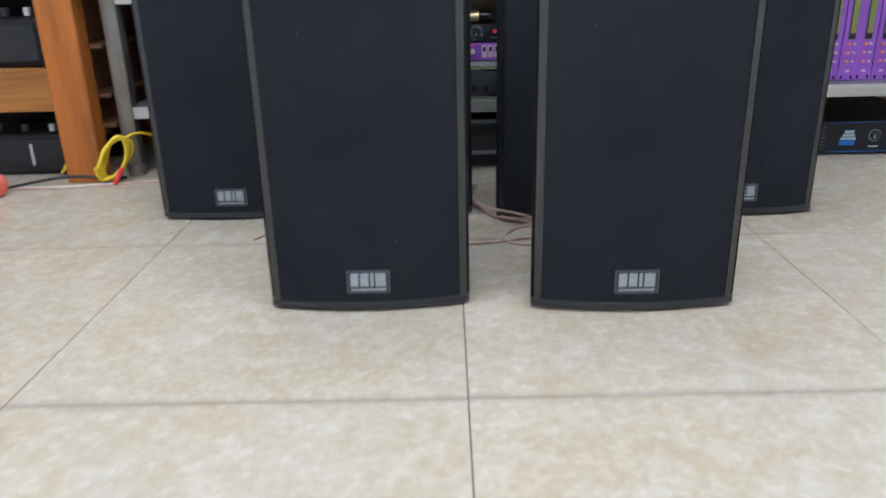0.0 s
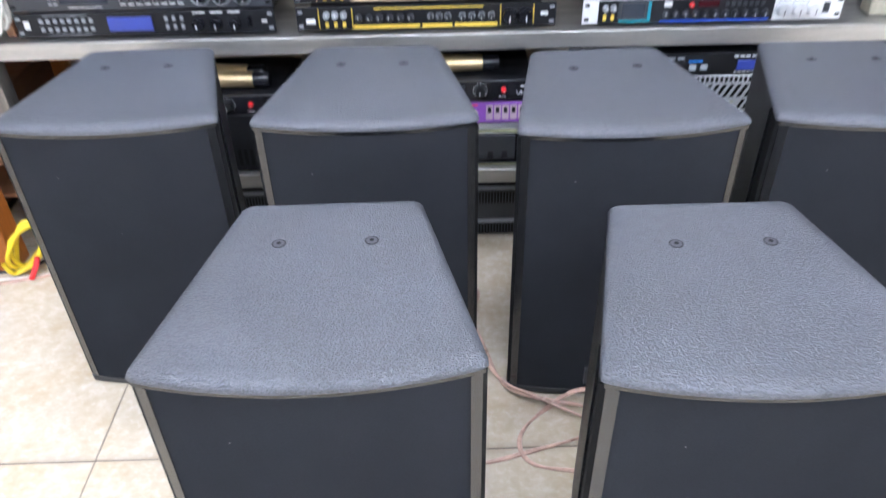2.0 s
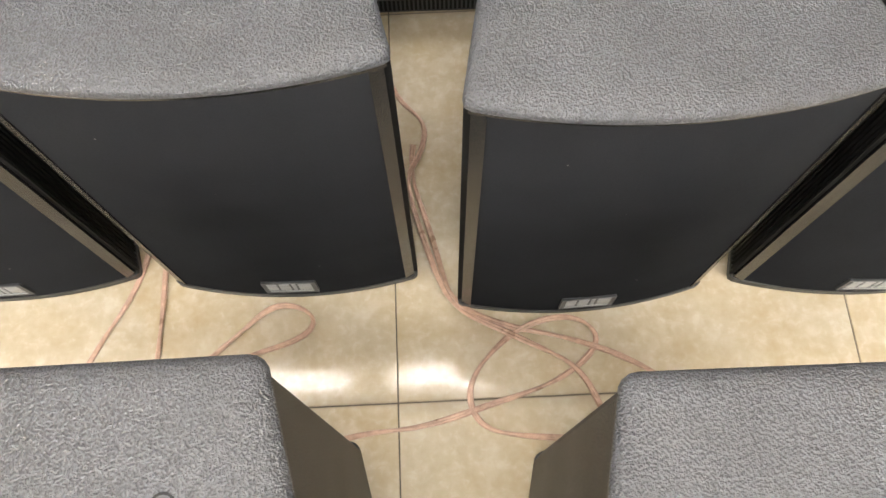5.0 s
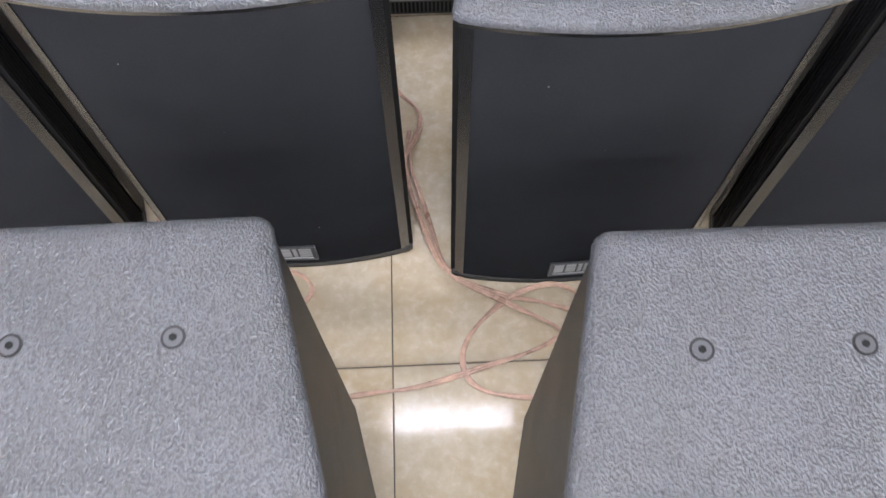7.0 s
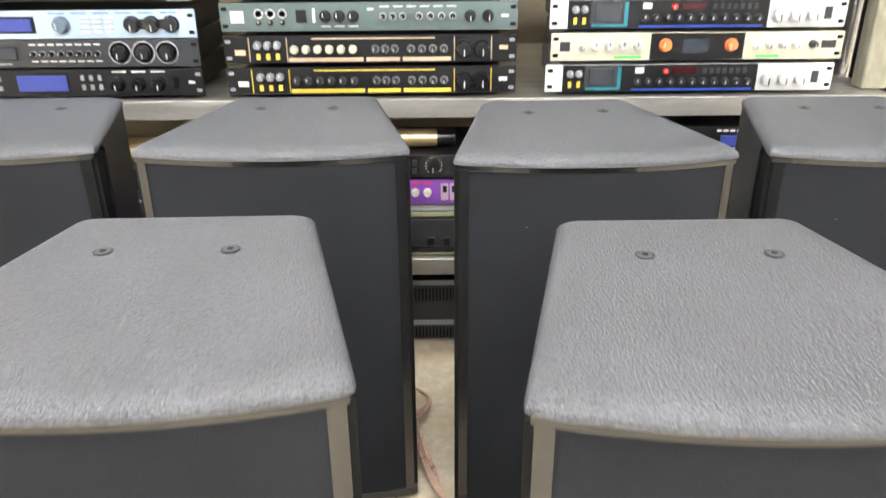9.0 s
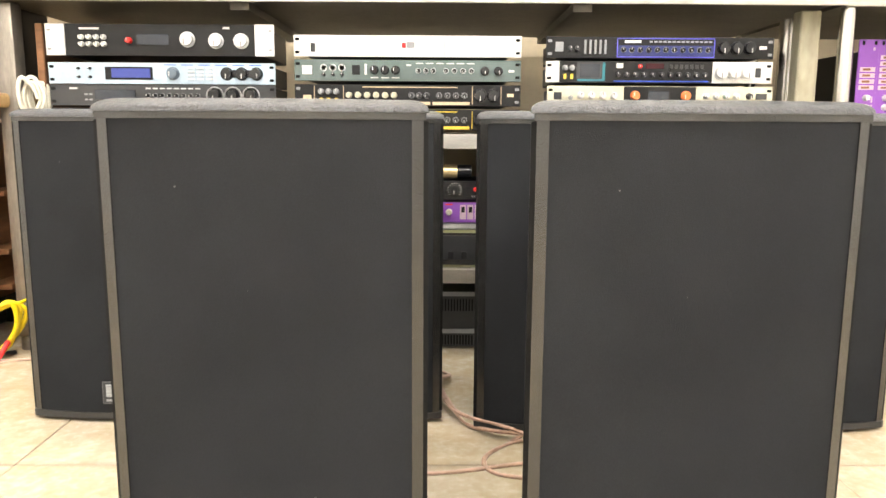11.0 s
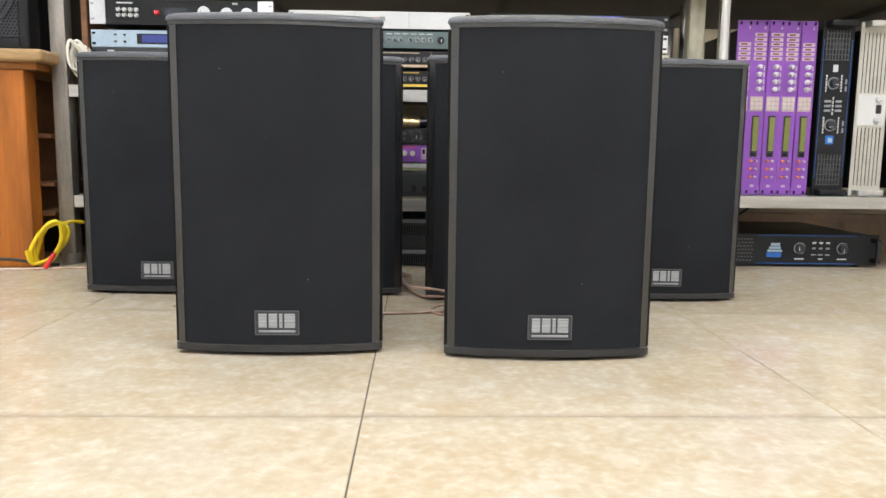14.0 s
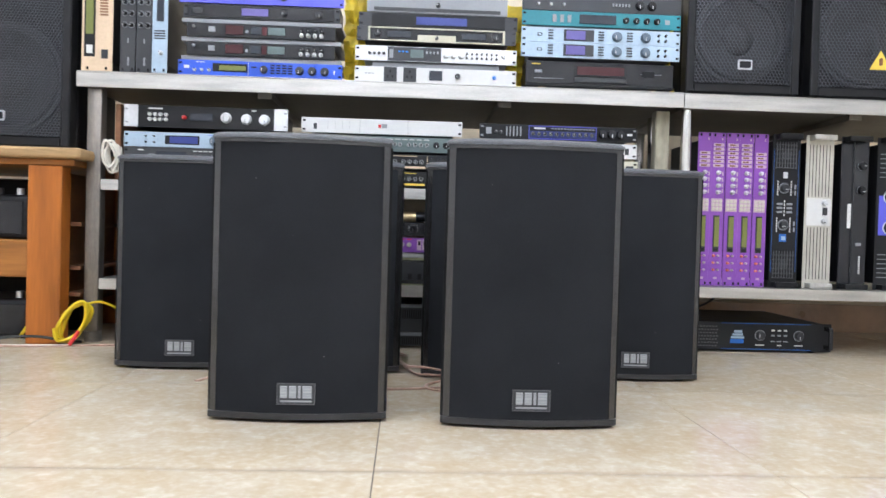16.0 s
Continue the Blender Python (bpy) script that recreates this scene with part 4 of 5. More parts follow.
rack(pose(CS1, DY + 0.004, 0.966), "dark rack receiver with a violet display", CHARCOAL,
     [S(0.03, 0.96, 0.08, 0.92, BLACK_GLOSS, 0.0014), D(0.37, 0.54, 0.25, 0.75, LCD_VIOLET), ("k", 0.59, 0.69, 1, 0.5, 0.009, CHARCOAL), ("k", 0.81, 0.92, 1, 0.5, 0.0105, CHARCOAL), S(0.06, 0.12, 0.3, 0.7, CHARCOAL, 0.003)], 0.042, 0.46)
rack(pose(CS1, DY, 1.0095), "violet blue rack unit on top of the stack", BLUE_V, [("k", 0.6, 0.66, 1, 0.5, 0.009, CHARCOAL), D(0.25, 0.42, 0.3, 0.75, LCD_DARK)])

rack(pose(CS2, DY - 0.004, DZ), "white rack power sequencer with two black sockets", WHITE,
     [S(0.18, 0.26, 0.02, 0.98, CHARCOAL, 0.002), S(0.3, 0.38, 0.02, 0.98, CHARCOAL, 0.002), *[S(a + 0.033, a + 0.045, 0.6, 0.8, BLACK, 0.003) for a in (0.18, 0.3)], *[S(a + 0.018 + 0.03 * i, a + 0.028 + 0.03 * i, 0.25, 0.45, BLACK, 0.003) for a in (0.18, 0.3) for i in range(2)], D(0.46, 0.54, 0.18, 0.82, LCD_DARK), ("t", 0.475, 0.525, 3, 0.35, 0.65, BLUE_TAG), ("k", 0.61, 0.66, 1, 0.5, 0.0075, CHARCOAL), ("k", 0.845, 0.88, 1, 0.5, 0.005, BLUE_TAG), ("t", 0.06, 0.12, 3, 0.5, 0.56, GREY)], body=SILVER)
single("tray", box(B(), CS2 - 0.19, CS2 + 0.19, DY + 0.01, DY + 0.2, 0.8415, 0.8575, 0.001), GREY, "grey metal plate between stacked units", "tray")
rack(pose(CS2, DY, 0.859), "silver and charcoal rack mixer with a small display", SILVER,
     [S(0.2, 0.53, 0.04, 0.96, CHARCOAL, 0.0014), ("k", 0.075, 0.19, 4, 0.5, 0.0042, CHARCOAL), S(0.21, 0.235, 0.2, 0.8, GREY, 0.0018), D(0.34, 0.42, 0.25, 0.8, GREY_GREEN), ("b", 0.26, 0.33, 3, 0.6, 0.7, 0.6, BLUE_TAG), ("b", 0.43, 0.52, 4, 0.55, 0.72, 0.5, GREY), ("k", 0.535, 0.675, 3, 0.45, 0.0072, WHITE), ("k", 0.675, 0.89, 7, 0.65, 0.003, BLACK), ("k", 0.675, 0.89, 7, 0.35, 0.003, BLACK), ("k", 0.9, 0.935, 1, 0.55, 0.006, SILVER)], body=GREY)
rack(pose(CS2, DY, 0.9165), "black karaoke receiver with a gold frame and cream console", BLACK_GLOSS,
     [S(0.07, 0.93, 0.88, 0.97, CREAM, 0.0042), S(0.07, 0.93, 0.03, 0.12, CREAM, 0.0042), S(0.07, 0.082, 0.03, 0.97, CREAM, 0.0042), S(0.915, 0.93, 0.03, 0.97, CREAM, 0.0042), S(0.38, 0.62, 0.1, 0.5, CREAM, 0.004), ("k", 0.48, 0.52, 1, 0.3, 0.0055, CHARCOAL), ("t", 0.4, 0.47, 3, 0.35, 0.45, BLACK), D(0.19, 0.34, 0.3, 0.7, LCD_DARK), D(0.66, 0.81, 0.3, 0.7, LCD_DARK), ("k", 0.11, 0.15, 1, 0.5, 0.009, CHARCOAL), ("k", 0.85, 0.89, 1, 0.5, 0.009, CHARCOAL)], 0.044, 0.475, ears=CHARCOAL)
rack(pose(CS2 + 0.004, DY + 0.004, 0.9615), "black rack unit with a blue lit display", CHARCOAL,
     [S(0.08, 0.92, 0.05, 0.95, BLACK, 0.003), D(0.36, 0.68, 0.2, 0.75, LCD_BLUE), ("t", 0.2, 0.34, 1, 0.3, 0.36, GREY), ("t", 0.72, 0.82, 1, 0.3, 0.36, GREY)], 0.042, 0.475)
rack(pose(CS2, DY + 0.004, 1.0045), "grey equipment case on top of the stack", GREY, [("k", 0.48, 0.53, 1, 0.5, 0.006, BLACK), S(0.05, 0.95, 0.1, 0.3, CHARCOAL, 0.002)], 0.05, 0.42, 0.42, slots=False)

cd = rack(pose(CS3, DY + 0.004, 0.803), "dark grey disc player with a red tinted window", BLACK_GLOSS,
          [S(0.0, 1.0, 0.0, 0.12, BLACK, 0.004), S(0.33, 0.68, 0.42, 0.88, BLACK_GLOSS, 0.003), D(0.345, 0.665, 0.48, 0.82, RED_DIM), S(0.33, 0.68, 0.2, 0.38, CHARCOAL, 0.004), ("t", 0.03, 0.11, 1, 0.85, 0.9, YELLOW_P), S(0.06, 0.11, 0.52, 0.64, GREY, 0.002), S(0.79, 0.87, 0.48, 0.72, BLACK, 0.002), ("t", 0.75, 0.95, 1, 0.58, 0.6, GREY), ("t", 0.02, 0.3, 1, 0.3, 0.32, GREY)], 0.075, 0.45, 0.45, 0.28, slots=False)
for u in (-0.17, 0.17):
    part("foot", disc(B(), (u, 0.03, -0.0065), 0.014, 0.0075, "z", 16), GOLD, cd, "gold foot")
for z in (0.8885, 0.9335):
    rack(pose(CS3, DY, z), "ice blue rack processor with a violet display and two dials", ICE,
         [S(0.1, 0.13, 0.4, 0.62, CHARCOAL, 0.001), S(0.106, 0.124, 0.45, 0.57, ICE, 0.002), ("b", 0.165, 0.2, 1, 0.22, 0.3, 0.9, CHARCOAL), ("b", 0.165, 0.2, 1, 0.4, 0.48, 0.9, CHARCOAL), ("b", 0.165, 0.2, 1, 0.58, 0.66, 0.9, CHARCOAL), ("b", 0.165, 0.2, 1, 0.76, 0.84, 0.9, CHARCOAL), S(0.265, 0.455, 0.12, 0.9, CHARCOAL, 0.0012), D(0.28, 0.4, 0.22, 0.8, LCD_VIOLET),
          *[("b", 0.48, 0.52, 1, v, v + 0.08, 0.9, CHARCOAL) for v in (0.2, 0.38, 0.56, 0.74)], ("k", 0.56, 0.64, 1, 0.5, 0.014, SLATE), *[("b", 0.66, 0.7, 1, v, v + 0.08, 0.9, CHARCOAL) for v in (0.2, 0.38, 0.56, 0.74)], ("k", 0.74, 0.82, 1, 0.5, 0.014, SLATE), ("k", 0.84, 0.93, 2, 0.68, 0.0035, BLACK), ("k", 0.84, 0.93, 2, 0.32, 0.0035, BLACK)], body=GREY)
rack(pose(CS3, DY, 0.983), "teal rack processor with a dark display and four knobs", TEAL,
     [("b", 0.18, 0.32, 3, 0.25, 0.75, 0.5, GREY), D(0.36, 0.59, 0.2, 0.8, LCD_DARK), ("k", 0.62, 0.88, 4, 0.5, 0.0085, BLACK), S(0.9, 0.93, 0.35, 0.65, GREY)], body=GREY)
rack(pose(CS3, DY, 1.0285), "black rack unit with two large knobs on the stack", CHARCOAL,
     [("k", 0.7, 0.85, 2, 0.5, 0.0125, BLACK_GLOSS), ("b", 0.56, 0.68, 6, 0.4, 0.6, 0.5, GREY), ("k", 0.06, 0.3, 3, 0.4, 0.004, SILVER)], 0.045, slots=False)


def bubble_sheet(x0, x1, seed):
    rng = random.Random(seed)
    bm = B()
    nx, nz = 5, 14
    grid = [[bm.verts.new((x0 + (x1 - x0) * i / nx + rng.uniform(-0.006, 0.006), 2.09 + rng.uniform(-0.02, 0.02), 0.7965 + 0.27 * j / nz)) for i in range(nx + 1)] for j in range(nz + 1)]
    for j in range(nz):
        for i in range(nx):
            bm.faces.new((grid[j][i], grid[j][i + 1], grid[j + 1][i + 1], grid[j + 1][i]))
    bmesh.ops.solidify(bm, geom=bm.faces[:], thickness=0.004)
    single("packing_sheet", bm, YELLOW_FOAM, "crumpled yellow packing sheet stuffed between the stacks", "packing", soft=True)


bubble_sheet(-0.17, -0.1, 3)
bubble_sheet(0.335, 0.4, 5)
bubble_sheet(0.8, 0.86, 7)

# on the low shelf of the second table
for i in range(5):
    rack(upright(0.968 + 0.0452 * i, 0.2095, 2.08 + 0.003 * (i % 2)), "purple standing rack processor with a green display", PURPLE,
         [("k", 0.08, 0.22, 3, 0.34, 0.0034, PINKISH), ("k", 0.08, 0.22, 3, 0.66, 0.0034, ORANGE), ("t", 0.04, 0.06, 1, 0.35, 0.6, PINKISH), S(0.22, 0.46, 0.28, 0.74, CHARCOAL, 0.0008), D(0.255, 0.45, 0.32, 0.66, LCD_GREEN), S(0.225, 0.245, 0.34, 0.66, BLACK, 0.0016),
          S(0.485, 0.57, 0.12, 0.94, PINKISH, 0.0008), *[("b", 0.49, 0.565, 3, v, v + 0.18, 0.7, CREAM) for v in (0.18, 0.44, 0.7)], ("k", 0.59, 0.76, 4, 0.48, 0.0062, WHITE), ("t", 0.6, 0.75, 4, 0.12, 0.2, PINKISH),
          *[S(0.775 + 0.027 * j, 0.795 + 0.027 * j, 0.12, 0.88, PINKISH, 0.0008) for j in range(6 if 0 < i < 4 else 4)], *[S(0.78 + 0.027 * j, 0.79 + 0.027 * j, 0.35, 0.75, BROWN, 0.0014) for j in range(6 if 0 < i < 4 else 4)], ("t", 0.95, 0.965, 2, 0.2, 0.3, PINKISH)])


def stood_amp(x, label, panel, feats, handle=BLACK, w=0.089, y=2.075, body=BLACK):
    t = rack(pose(x, y, 0.2095, 0, -90, 0) @ pose(0.2413, 0, -w / 2), label, panel, feats, w, 0.4826, 0.44, 0.36, body, "power_amplifier", "amplifier", slots=False, group="standing amplifiers")
    for s in (-1, 1):
        bm = B()
        box(bm, s * 0.232 - 0.009, s * 0.232 + 0.009, -0.034, -0.026, 0.008, w - 0.008, 0.003, 2)
        box(bm, s * 0.232 - 0.008, s * 0.232 + 0.008, -0.026, 0.0, 0.008, 0.018, 0.001)
        box(bm, s * 0.232 - 0.008, s * 0.232 + 0.008, -0.026, 0.0, w - 0.018, w - 0.008, 0.001)
        part("handle", bm, handle, t, "", True)
    return t


stood_amp(1.228, "black standing power amplifier with fan grilles and blue edges", BLACK,
          [S(0.1, 0.9, 0.94, 0.955, TRIM_BLUE, 0.001), S(0.1, 0.9, 0.05, 0.065, TRIM_BLUE, 0.001), *[S(a, b, v, v + 0.03, FAN_WIRE, 0.002) for a, b in ((0.06, 0.24), (0.78, 0.95)) for v in (0.14, 0.24, 0.34, 0.44, 0.54, 0.64, 0.74, 0.84)], *[S(a + 0.03 * i, a + 0.03 * i + 0.005, 0.12, 0.9, FAN_WIRE, 0.002) for a in (0.06, 0.78) for i in range(6)], ("r", 0.1, 0.2, 1, 0.5, 0.014, CHARCOAL), ("r", 0.81, 0.92, 1, 0.5, 0.014, CHARCOAL),
           S(0.3, 0.35, 0.42, 0.68, TRIM_BLUE, 0.001), S(0.31, 0.335, 0.46, 0.6, ICE, 0.0016), ("k", 0.38, 0.44, 1, 0.55, 0.013, CHARCOAL), ("r", 0.36, 0.46, 1, 0.55, 0.017, GREY), ("b", 0.48, 0.56, 3, 0.25, 0.45, 0.5, GREY), ("b", 0.48, 0.56, 3, 0.6, 0.8, 0.5, GREY), ("k", 0.62, 0.68, 1, 0.55, 0.013, CHARCOAL), ("r", 0.6, 0.7, 1, 0.55, 0.017, GREY), S(0.715, 0.755, 0.44, 0.6, SILVER, 0.001),
           *[("t", a, a + 0.1, 6, v, v + 0.04, WHITE) for a in (0.36, 0.6) for v in (0.28, 0.76)], ("t", 0.465, 0.575, 5, 0.5, 0.54, WHITE), ("t", 0.36, 0.44, 2, 0.12, 0.18, GREY), ("t", 0.6, 0.68, 2, 0.12, 0.18, GREY)])
stood_amp(1.336, "pale silver standing power amplifier with ribbed front and chrome handles", PALE,
          [*[S(0.06, 0.4, v, v + 0.026, CHARCOAL, 0.0012) for v in (0.14, 0.26, 0.38, 0.5, 0.62, 0.74, 0.86)], *[S(0.6, 0.94, v, v + 0.026, CHARCOAL, 0.0012) for v in (0.14, 0.26, 0.38, 0.5, 0.62, 0.74, 0.86)], S(0.41, 0.59, 0.06, 0.94, WHITE, 0.002), ("k", 0.41, 0.47, 1, 0.3, 0.009, SILVER), ("k", 0.53, 0.59, 1, 0.3, 0.009, SILVER), S(0.48, 0.53, 0.18, 0.36, CHARCOAL, 0.003), ("t", 0.46, 0.56, 3, 0.62, 0.74, CHARCOAL)], STAINLESS)
stood_amp(1.45, "black standing power amplifier with a white side badge", BLACK_GLOSS,
          [S(0.0, 1.0, 0.55, 0.58, CHARCOAL, 0.004), ("k", 0.62, 0.68, 1, 0.25, 0.012, BLACK), ("k", 0.78, 0.84, 1, 0.25, 0.012, BLACK), S(0.4, 0.56, 0.62, 0.74, WHITE, 0.005), ("t", 0.1, 0.22, 8, 0.2, 0.27, WHITE), ("b", 0.28, 0.31, 1, 0.2, 0.4, 0.7, GREY), ("r", 0.62, 0.68, 1, 0.25, 0.014, GREY), ("r", 0.78, 0.84, 1, 0.25, 0.014, GREY)])
stood_amp(1.567, "black and blue standing power amplifier with round dials", BLACK,
          [S(0.36, 0.62, 0.1, 0.9, BLUE_V, 0.001), ("r", 0.37, 0.45, 1, 0.5, 0.022, WHITE), ("k", 0.37, 0.45, 1, 0.5, 0.016, CHARCOAL), ("r", 0.57, 0.65, 1, 0.5, 0.022, WHITE), ("k", 0.57, 0.65, 1, 0.5, 0.016, CHARCOAL), *[S(a + 0.03 * i, a + 0.03 * i + 0.005, 0.12, 0.9, GREY, 0.002) for a in (0.08, 0.74) for i in range(6)], ("t", 0.47, 0.55, 4, 0.3, 0.7, WHITE)])

amp = rack(pose(1.158, 2.085, 0.006), "black power amplifier with blue trim on the tiles", BLACK,
           [*[("v", 0.055 + 0.008 * (i % 2), 0.235 + 0.008 * (i % 2), 9, 0.12 + 0.115 * i, 0.17 + 0.115 * i, FAN_WIRE) for i in range(7)], S(0.26, 0.86, 0.955, 0.975, TRIM_BLUE, 0.001), S(0.26, 0.86, 0.04, 0.06, TRIM_BLUE, 0.001),
            S(0.32, 0.41, 0.25, 0.4, TRIM_BLUE, 0.001), S(0.325, 0.415, 0.42, 0.5, ICE, 0.001), S(0.335, 0.405, 0.52, 0.6, ICE, 0.001), S(0.345, 0.4, 0.62, 0.72, ICE, 0.001), ("r", 0.47, 0.57, 1, 0.55, 0.017, GREY), ("k", 0.47, 0.57, 1, 0.55, 0.0135, CHARCOAL), ("b", 0.585, 0.71, 3, 0.7, 0.76, 0.5, WHITE), ("b", 0.585, 0.71, 3, 0.52, 0.58, 0.5, GREY), ("b", 0.585, 0.71, 3, 0.32, 0.36, 0.7, GREY), ("r", 0.73, 0.83, 1, 0.55, 0.017, GREY), ("k", 0.73, 0.83, 1, 0.55, 0.0135, CHARCOAL), ("t", 0.48, 0.56, 1, 0.18, 0.22, WHITE), ("t", 0.74, 0.82, 1, 0.18, 0.22, WHITE), ("t", 0.63, 0.67, 1, 0.18, 0.22, WHITE)],
           0.089, 0.4826, 0.44, 0.42, BLACK, "power_amplifier", "amplifier", slots=False, group="")
for s in (-1, 1):
    bm = B()
    box(bm, s * 0.222 - 0.006, s * 0.222 + 0.006, -0.036, -0.026, 0.01, 0.08, 0.003, 2)
    box(bm, s * 0.222 - 0.005, s * 0.222 + 0.005, -0.026, 0.0, 0.01, 0.022)
    box(bm, s * 0.222 - 0.005, s * 0.222 + 0.005, -0.026, 0.0, 0.068, 0.08)
    part("handle", bm, BLACK_GLOSS, amp, "black bar handle")
    for y in (0.03, 0.38):
        part("foot", disc(B(), (s * 0.19, y, -0.006), 0.012, 0.0075, "z", 14), CHANNEL, amp)


# ---- large loudspeakers on the tables ----
GRILLE = mat("perforated_steel_grille", (0.062, 0.065, 0.074), 0.38, 0.3, 0.15, 12, 200)
CONE = mat("black_paper_cone", (0.02, 0.02, 0.022), 0.6, 0, 0.2, 20, 200)


def lattice(x0, x1, z0, z1, pitch, bulge, hole=0.8):
    """Honeycomb sheet with open holes, bowed towards the room."""
    verts, faces = [], []
    dz = pitch * 0.866
    w = (x1 - x0) / 2
    ring = [(math.sin(math.pi / 3 * k), math.cos(math.pi / 3 * k)) for k in range(6)]

    def put(x, z, deep):
        x, z = min(max(x, x0), x1), min(max(z, z0), z1)
        u = (x - (x0 + x1) / 2) / w
        verts.append((x, 0.002 - bulge * (1 - u * u) + deep, z))

    for j in range(int((z1 - z0) / dz) + 2):
        for i in range(int((x1 - x0) / pitch) + 2):
            cx, cz = x0 + (i + 0.5 * (j % 2)) * pitch, z0 + j * dz
            n = len(verts)
            for r, deep in ((pitch * 0.5774, 0), (pitch * 0.5774 * hole, 0), (pitch * 0.5774 * hole, 0.0012)):
                for a, b in ring:
                    put(cx + a * r, cz + b * r, deep)
            for k in range(6):
                m = (k + 1) % 6
                faces += [(n + k, n + m, n + 6 + m, n + 6 + k), (n + 6 + k, n + 6 + m, n + 12 + m, n + 12 + k)]
    me = bpy.data.meshes.new("grille")
    me.from_pydata(verts, [], faces)
    me.materials.append(GRILLE)
    return me


def stage_speaker(m, w, h, label, emblem=None, pitch=0.011):
    t = thing("stage_loudspeaker", m, label, "loudspeaker", "stage loudspeakers")
    part("cabinet", box(B(), -w / 2, w / 2, 0.05, 0.34, 0.004, h, 0.012, 3), BLACK, t, "", True)
    part("frame_side", box(B(), -w / 2 + 0.001, -w / 2 + 0.026, 0, 0.0498, 0.006, h - 0.006, 0.003), BLACK, t)
    part("frame_side", box(B(), w / 2 - 0.026, w / 2 - 0.001, 0, 0.0498, 0.006, h - 0.006, 0.003), BLACK, t)
    part("frame_rail", box(B(), -w / 2 + 0.0262, w / 2 - 0.0262, 0, 0.0498, 0.006, 0.034, 0.003), BLACK, t)
    part("frame_rail", box(B(), -w / 2 + 0.0262, w / 2 - 0.0262, 0, 0.0498, h - 0.034, h - 0.006, 0.003), BLACK, t)
    r = w / 2 - 0.034
    zc = 0.04 + r
    bm = B()
    seg = 40
    prof = [(1.0, 0.044), (1.0, 0.034), (0.93, 0.034), (0.9, 0.026), (0.84, 0.026), (0.8, 0.034), (0.36, 0.0485), (0.3, 0.041), (0.16, 0.036), (0.0001, 0.034)]
    rings = [[bm.verts.new((r * k * math.cos(2 * math.pi * i / seg), y, zc + r * k * math.sin(2 * math.pi * i / seg))) for i in range(seg)] for k, y in prof]
    for a, b in zip(rings, rings[1:]):
        for i in range(seg):
            bm.faces.new((a[i], a[(i + 1) % seg], b[(i + 1) % seg], b[i]))
    part("woofer", bm, CONE, t, "black woofer cone behind the grille", True)
    grille = new("grille", lattice(-w / 2 + 0.0265, w / 2 - 0.0265, 0.0345, h - 0.0345, pitch, 0.01))
    grille.parent = t
    tagged(grille, "perforated black steel grille")
    if emblem == "plate":
        part("emblem", box(B(), -0.022, 0.022, -0.0115, -0.008, 0.075, 0.105, 0.003), SILVER, grille, "small silver emblem")
        part("emblem_inset", box(B(), -0.017, 0.017, -0.0122, -0.0112, 0.08, 0.1, 0.002), BLACK, grille)
    if emblem == "triangle":
        bm = B()
        tri = [(-0.034, 0.09), (0.034, 0.09), (0, 0.148)]
        near, far = [[bm.verts.new((x + 0.026, y, z)) for x, z in tri] for y in (-0.0105, -0.0078)]
        bm.faces.new(near)
        for i in range(3):
            bm.faces.new((near[i], far[i], far[(i + 1) % 3], near[(i + 1) % 3]))
        bmesh.ops.recalc_face_normals(bm, faces=bm.faces)
        part("warning_sign", bm, YELLOW_P, grille, "yellow warning triangle")
        part("warning_mark", box(B(), 0.021, 0.031, -0.0114, -0.0104, 0.102, 0.125, 0.003), BROWN, grille)
    return t


stage_speaker(pose(1.046, 2.0, 0.7955), 0.352, 0.6, "black stage loudspeaker with perforated grille on the steel table", "plate")
stage_speaker(pose(1.44, 2.0, 0.7955), 0.37, 0.62, "black stage loudspeaker with a yellow warning triangle", "triangle")
stage_speaker(pose(-1.145, 1.97, 0.563), 0.4, 0.66, "black stage loudspeaker with perforated grille on the wooden table", "plate", 0.009)

# ---- wooden table with its clutter ----
table = thing("wooden_table", pose(-1.6, 1.93, 0), "orange varnished wooden table with thick legs and pale slab", "table")
def at(x0, x1, y0, y1, z0, z1, bev=0.004):
    return box(B(), x0 + 1.6, x1 + 1.6, y0 - 1.93, y1 - 1.93, z0, z1, bev, 2)


for x in (-1.043, -2.3):
    for y in (1.935, 2.44):
        part("leg", at(x, x + 0.096, y, y + 0.06, 0, 0.512), WOOD, table, "thick orange wooden leg")
part("apron", at(-2.3, -0.915, 1.94, 2.54, 0.5125, 0.531), WOOD_H, table)
part("tabletop", at(-2.4, -0.885, 1.905, 2.6, 0.5315, 0.5615, 0.008), SLAB, table, "pale rough-edged slab")
part("front_rail", at(-2.18, -1.0455, 1.95, 1.99, 0.19, 0.295), WOOD_H, table)
part("lower_shelf", at(-2.18, -1.0455, 1.991, 2.43, 0.28, 0.297), WOOD_H, table)
for z in (0.13, 0.21, 0.34):
    part("side_board", at(-0.99, -0.932, 2.03, 2.43, z, z + 0.012, 0.002), BROWN, table, "brown side shelf board")
part("side_panel", at(-1.0, -0.99, 2.03, 2.43, 0.1, 0.5, 0.002), BROWN, table)

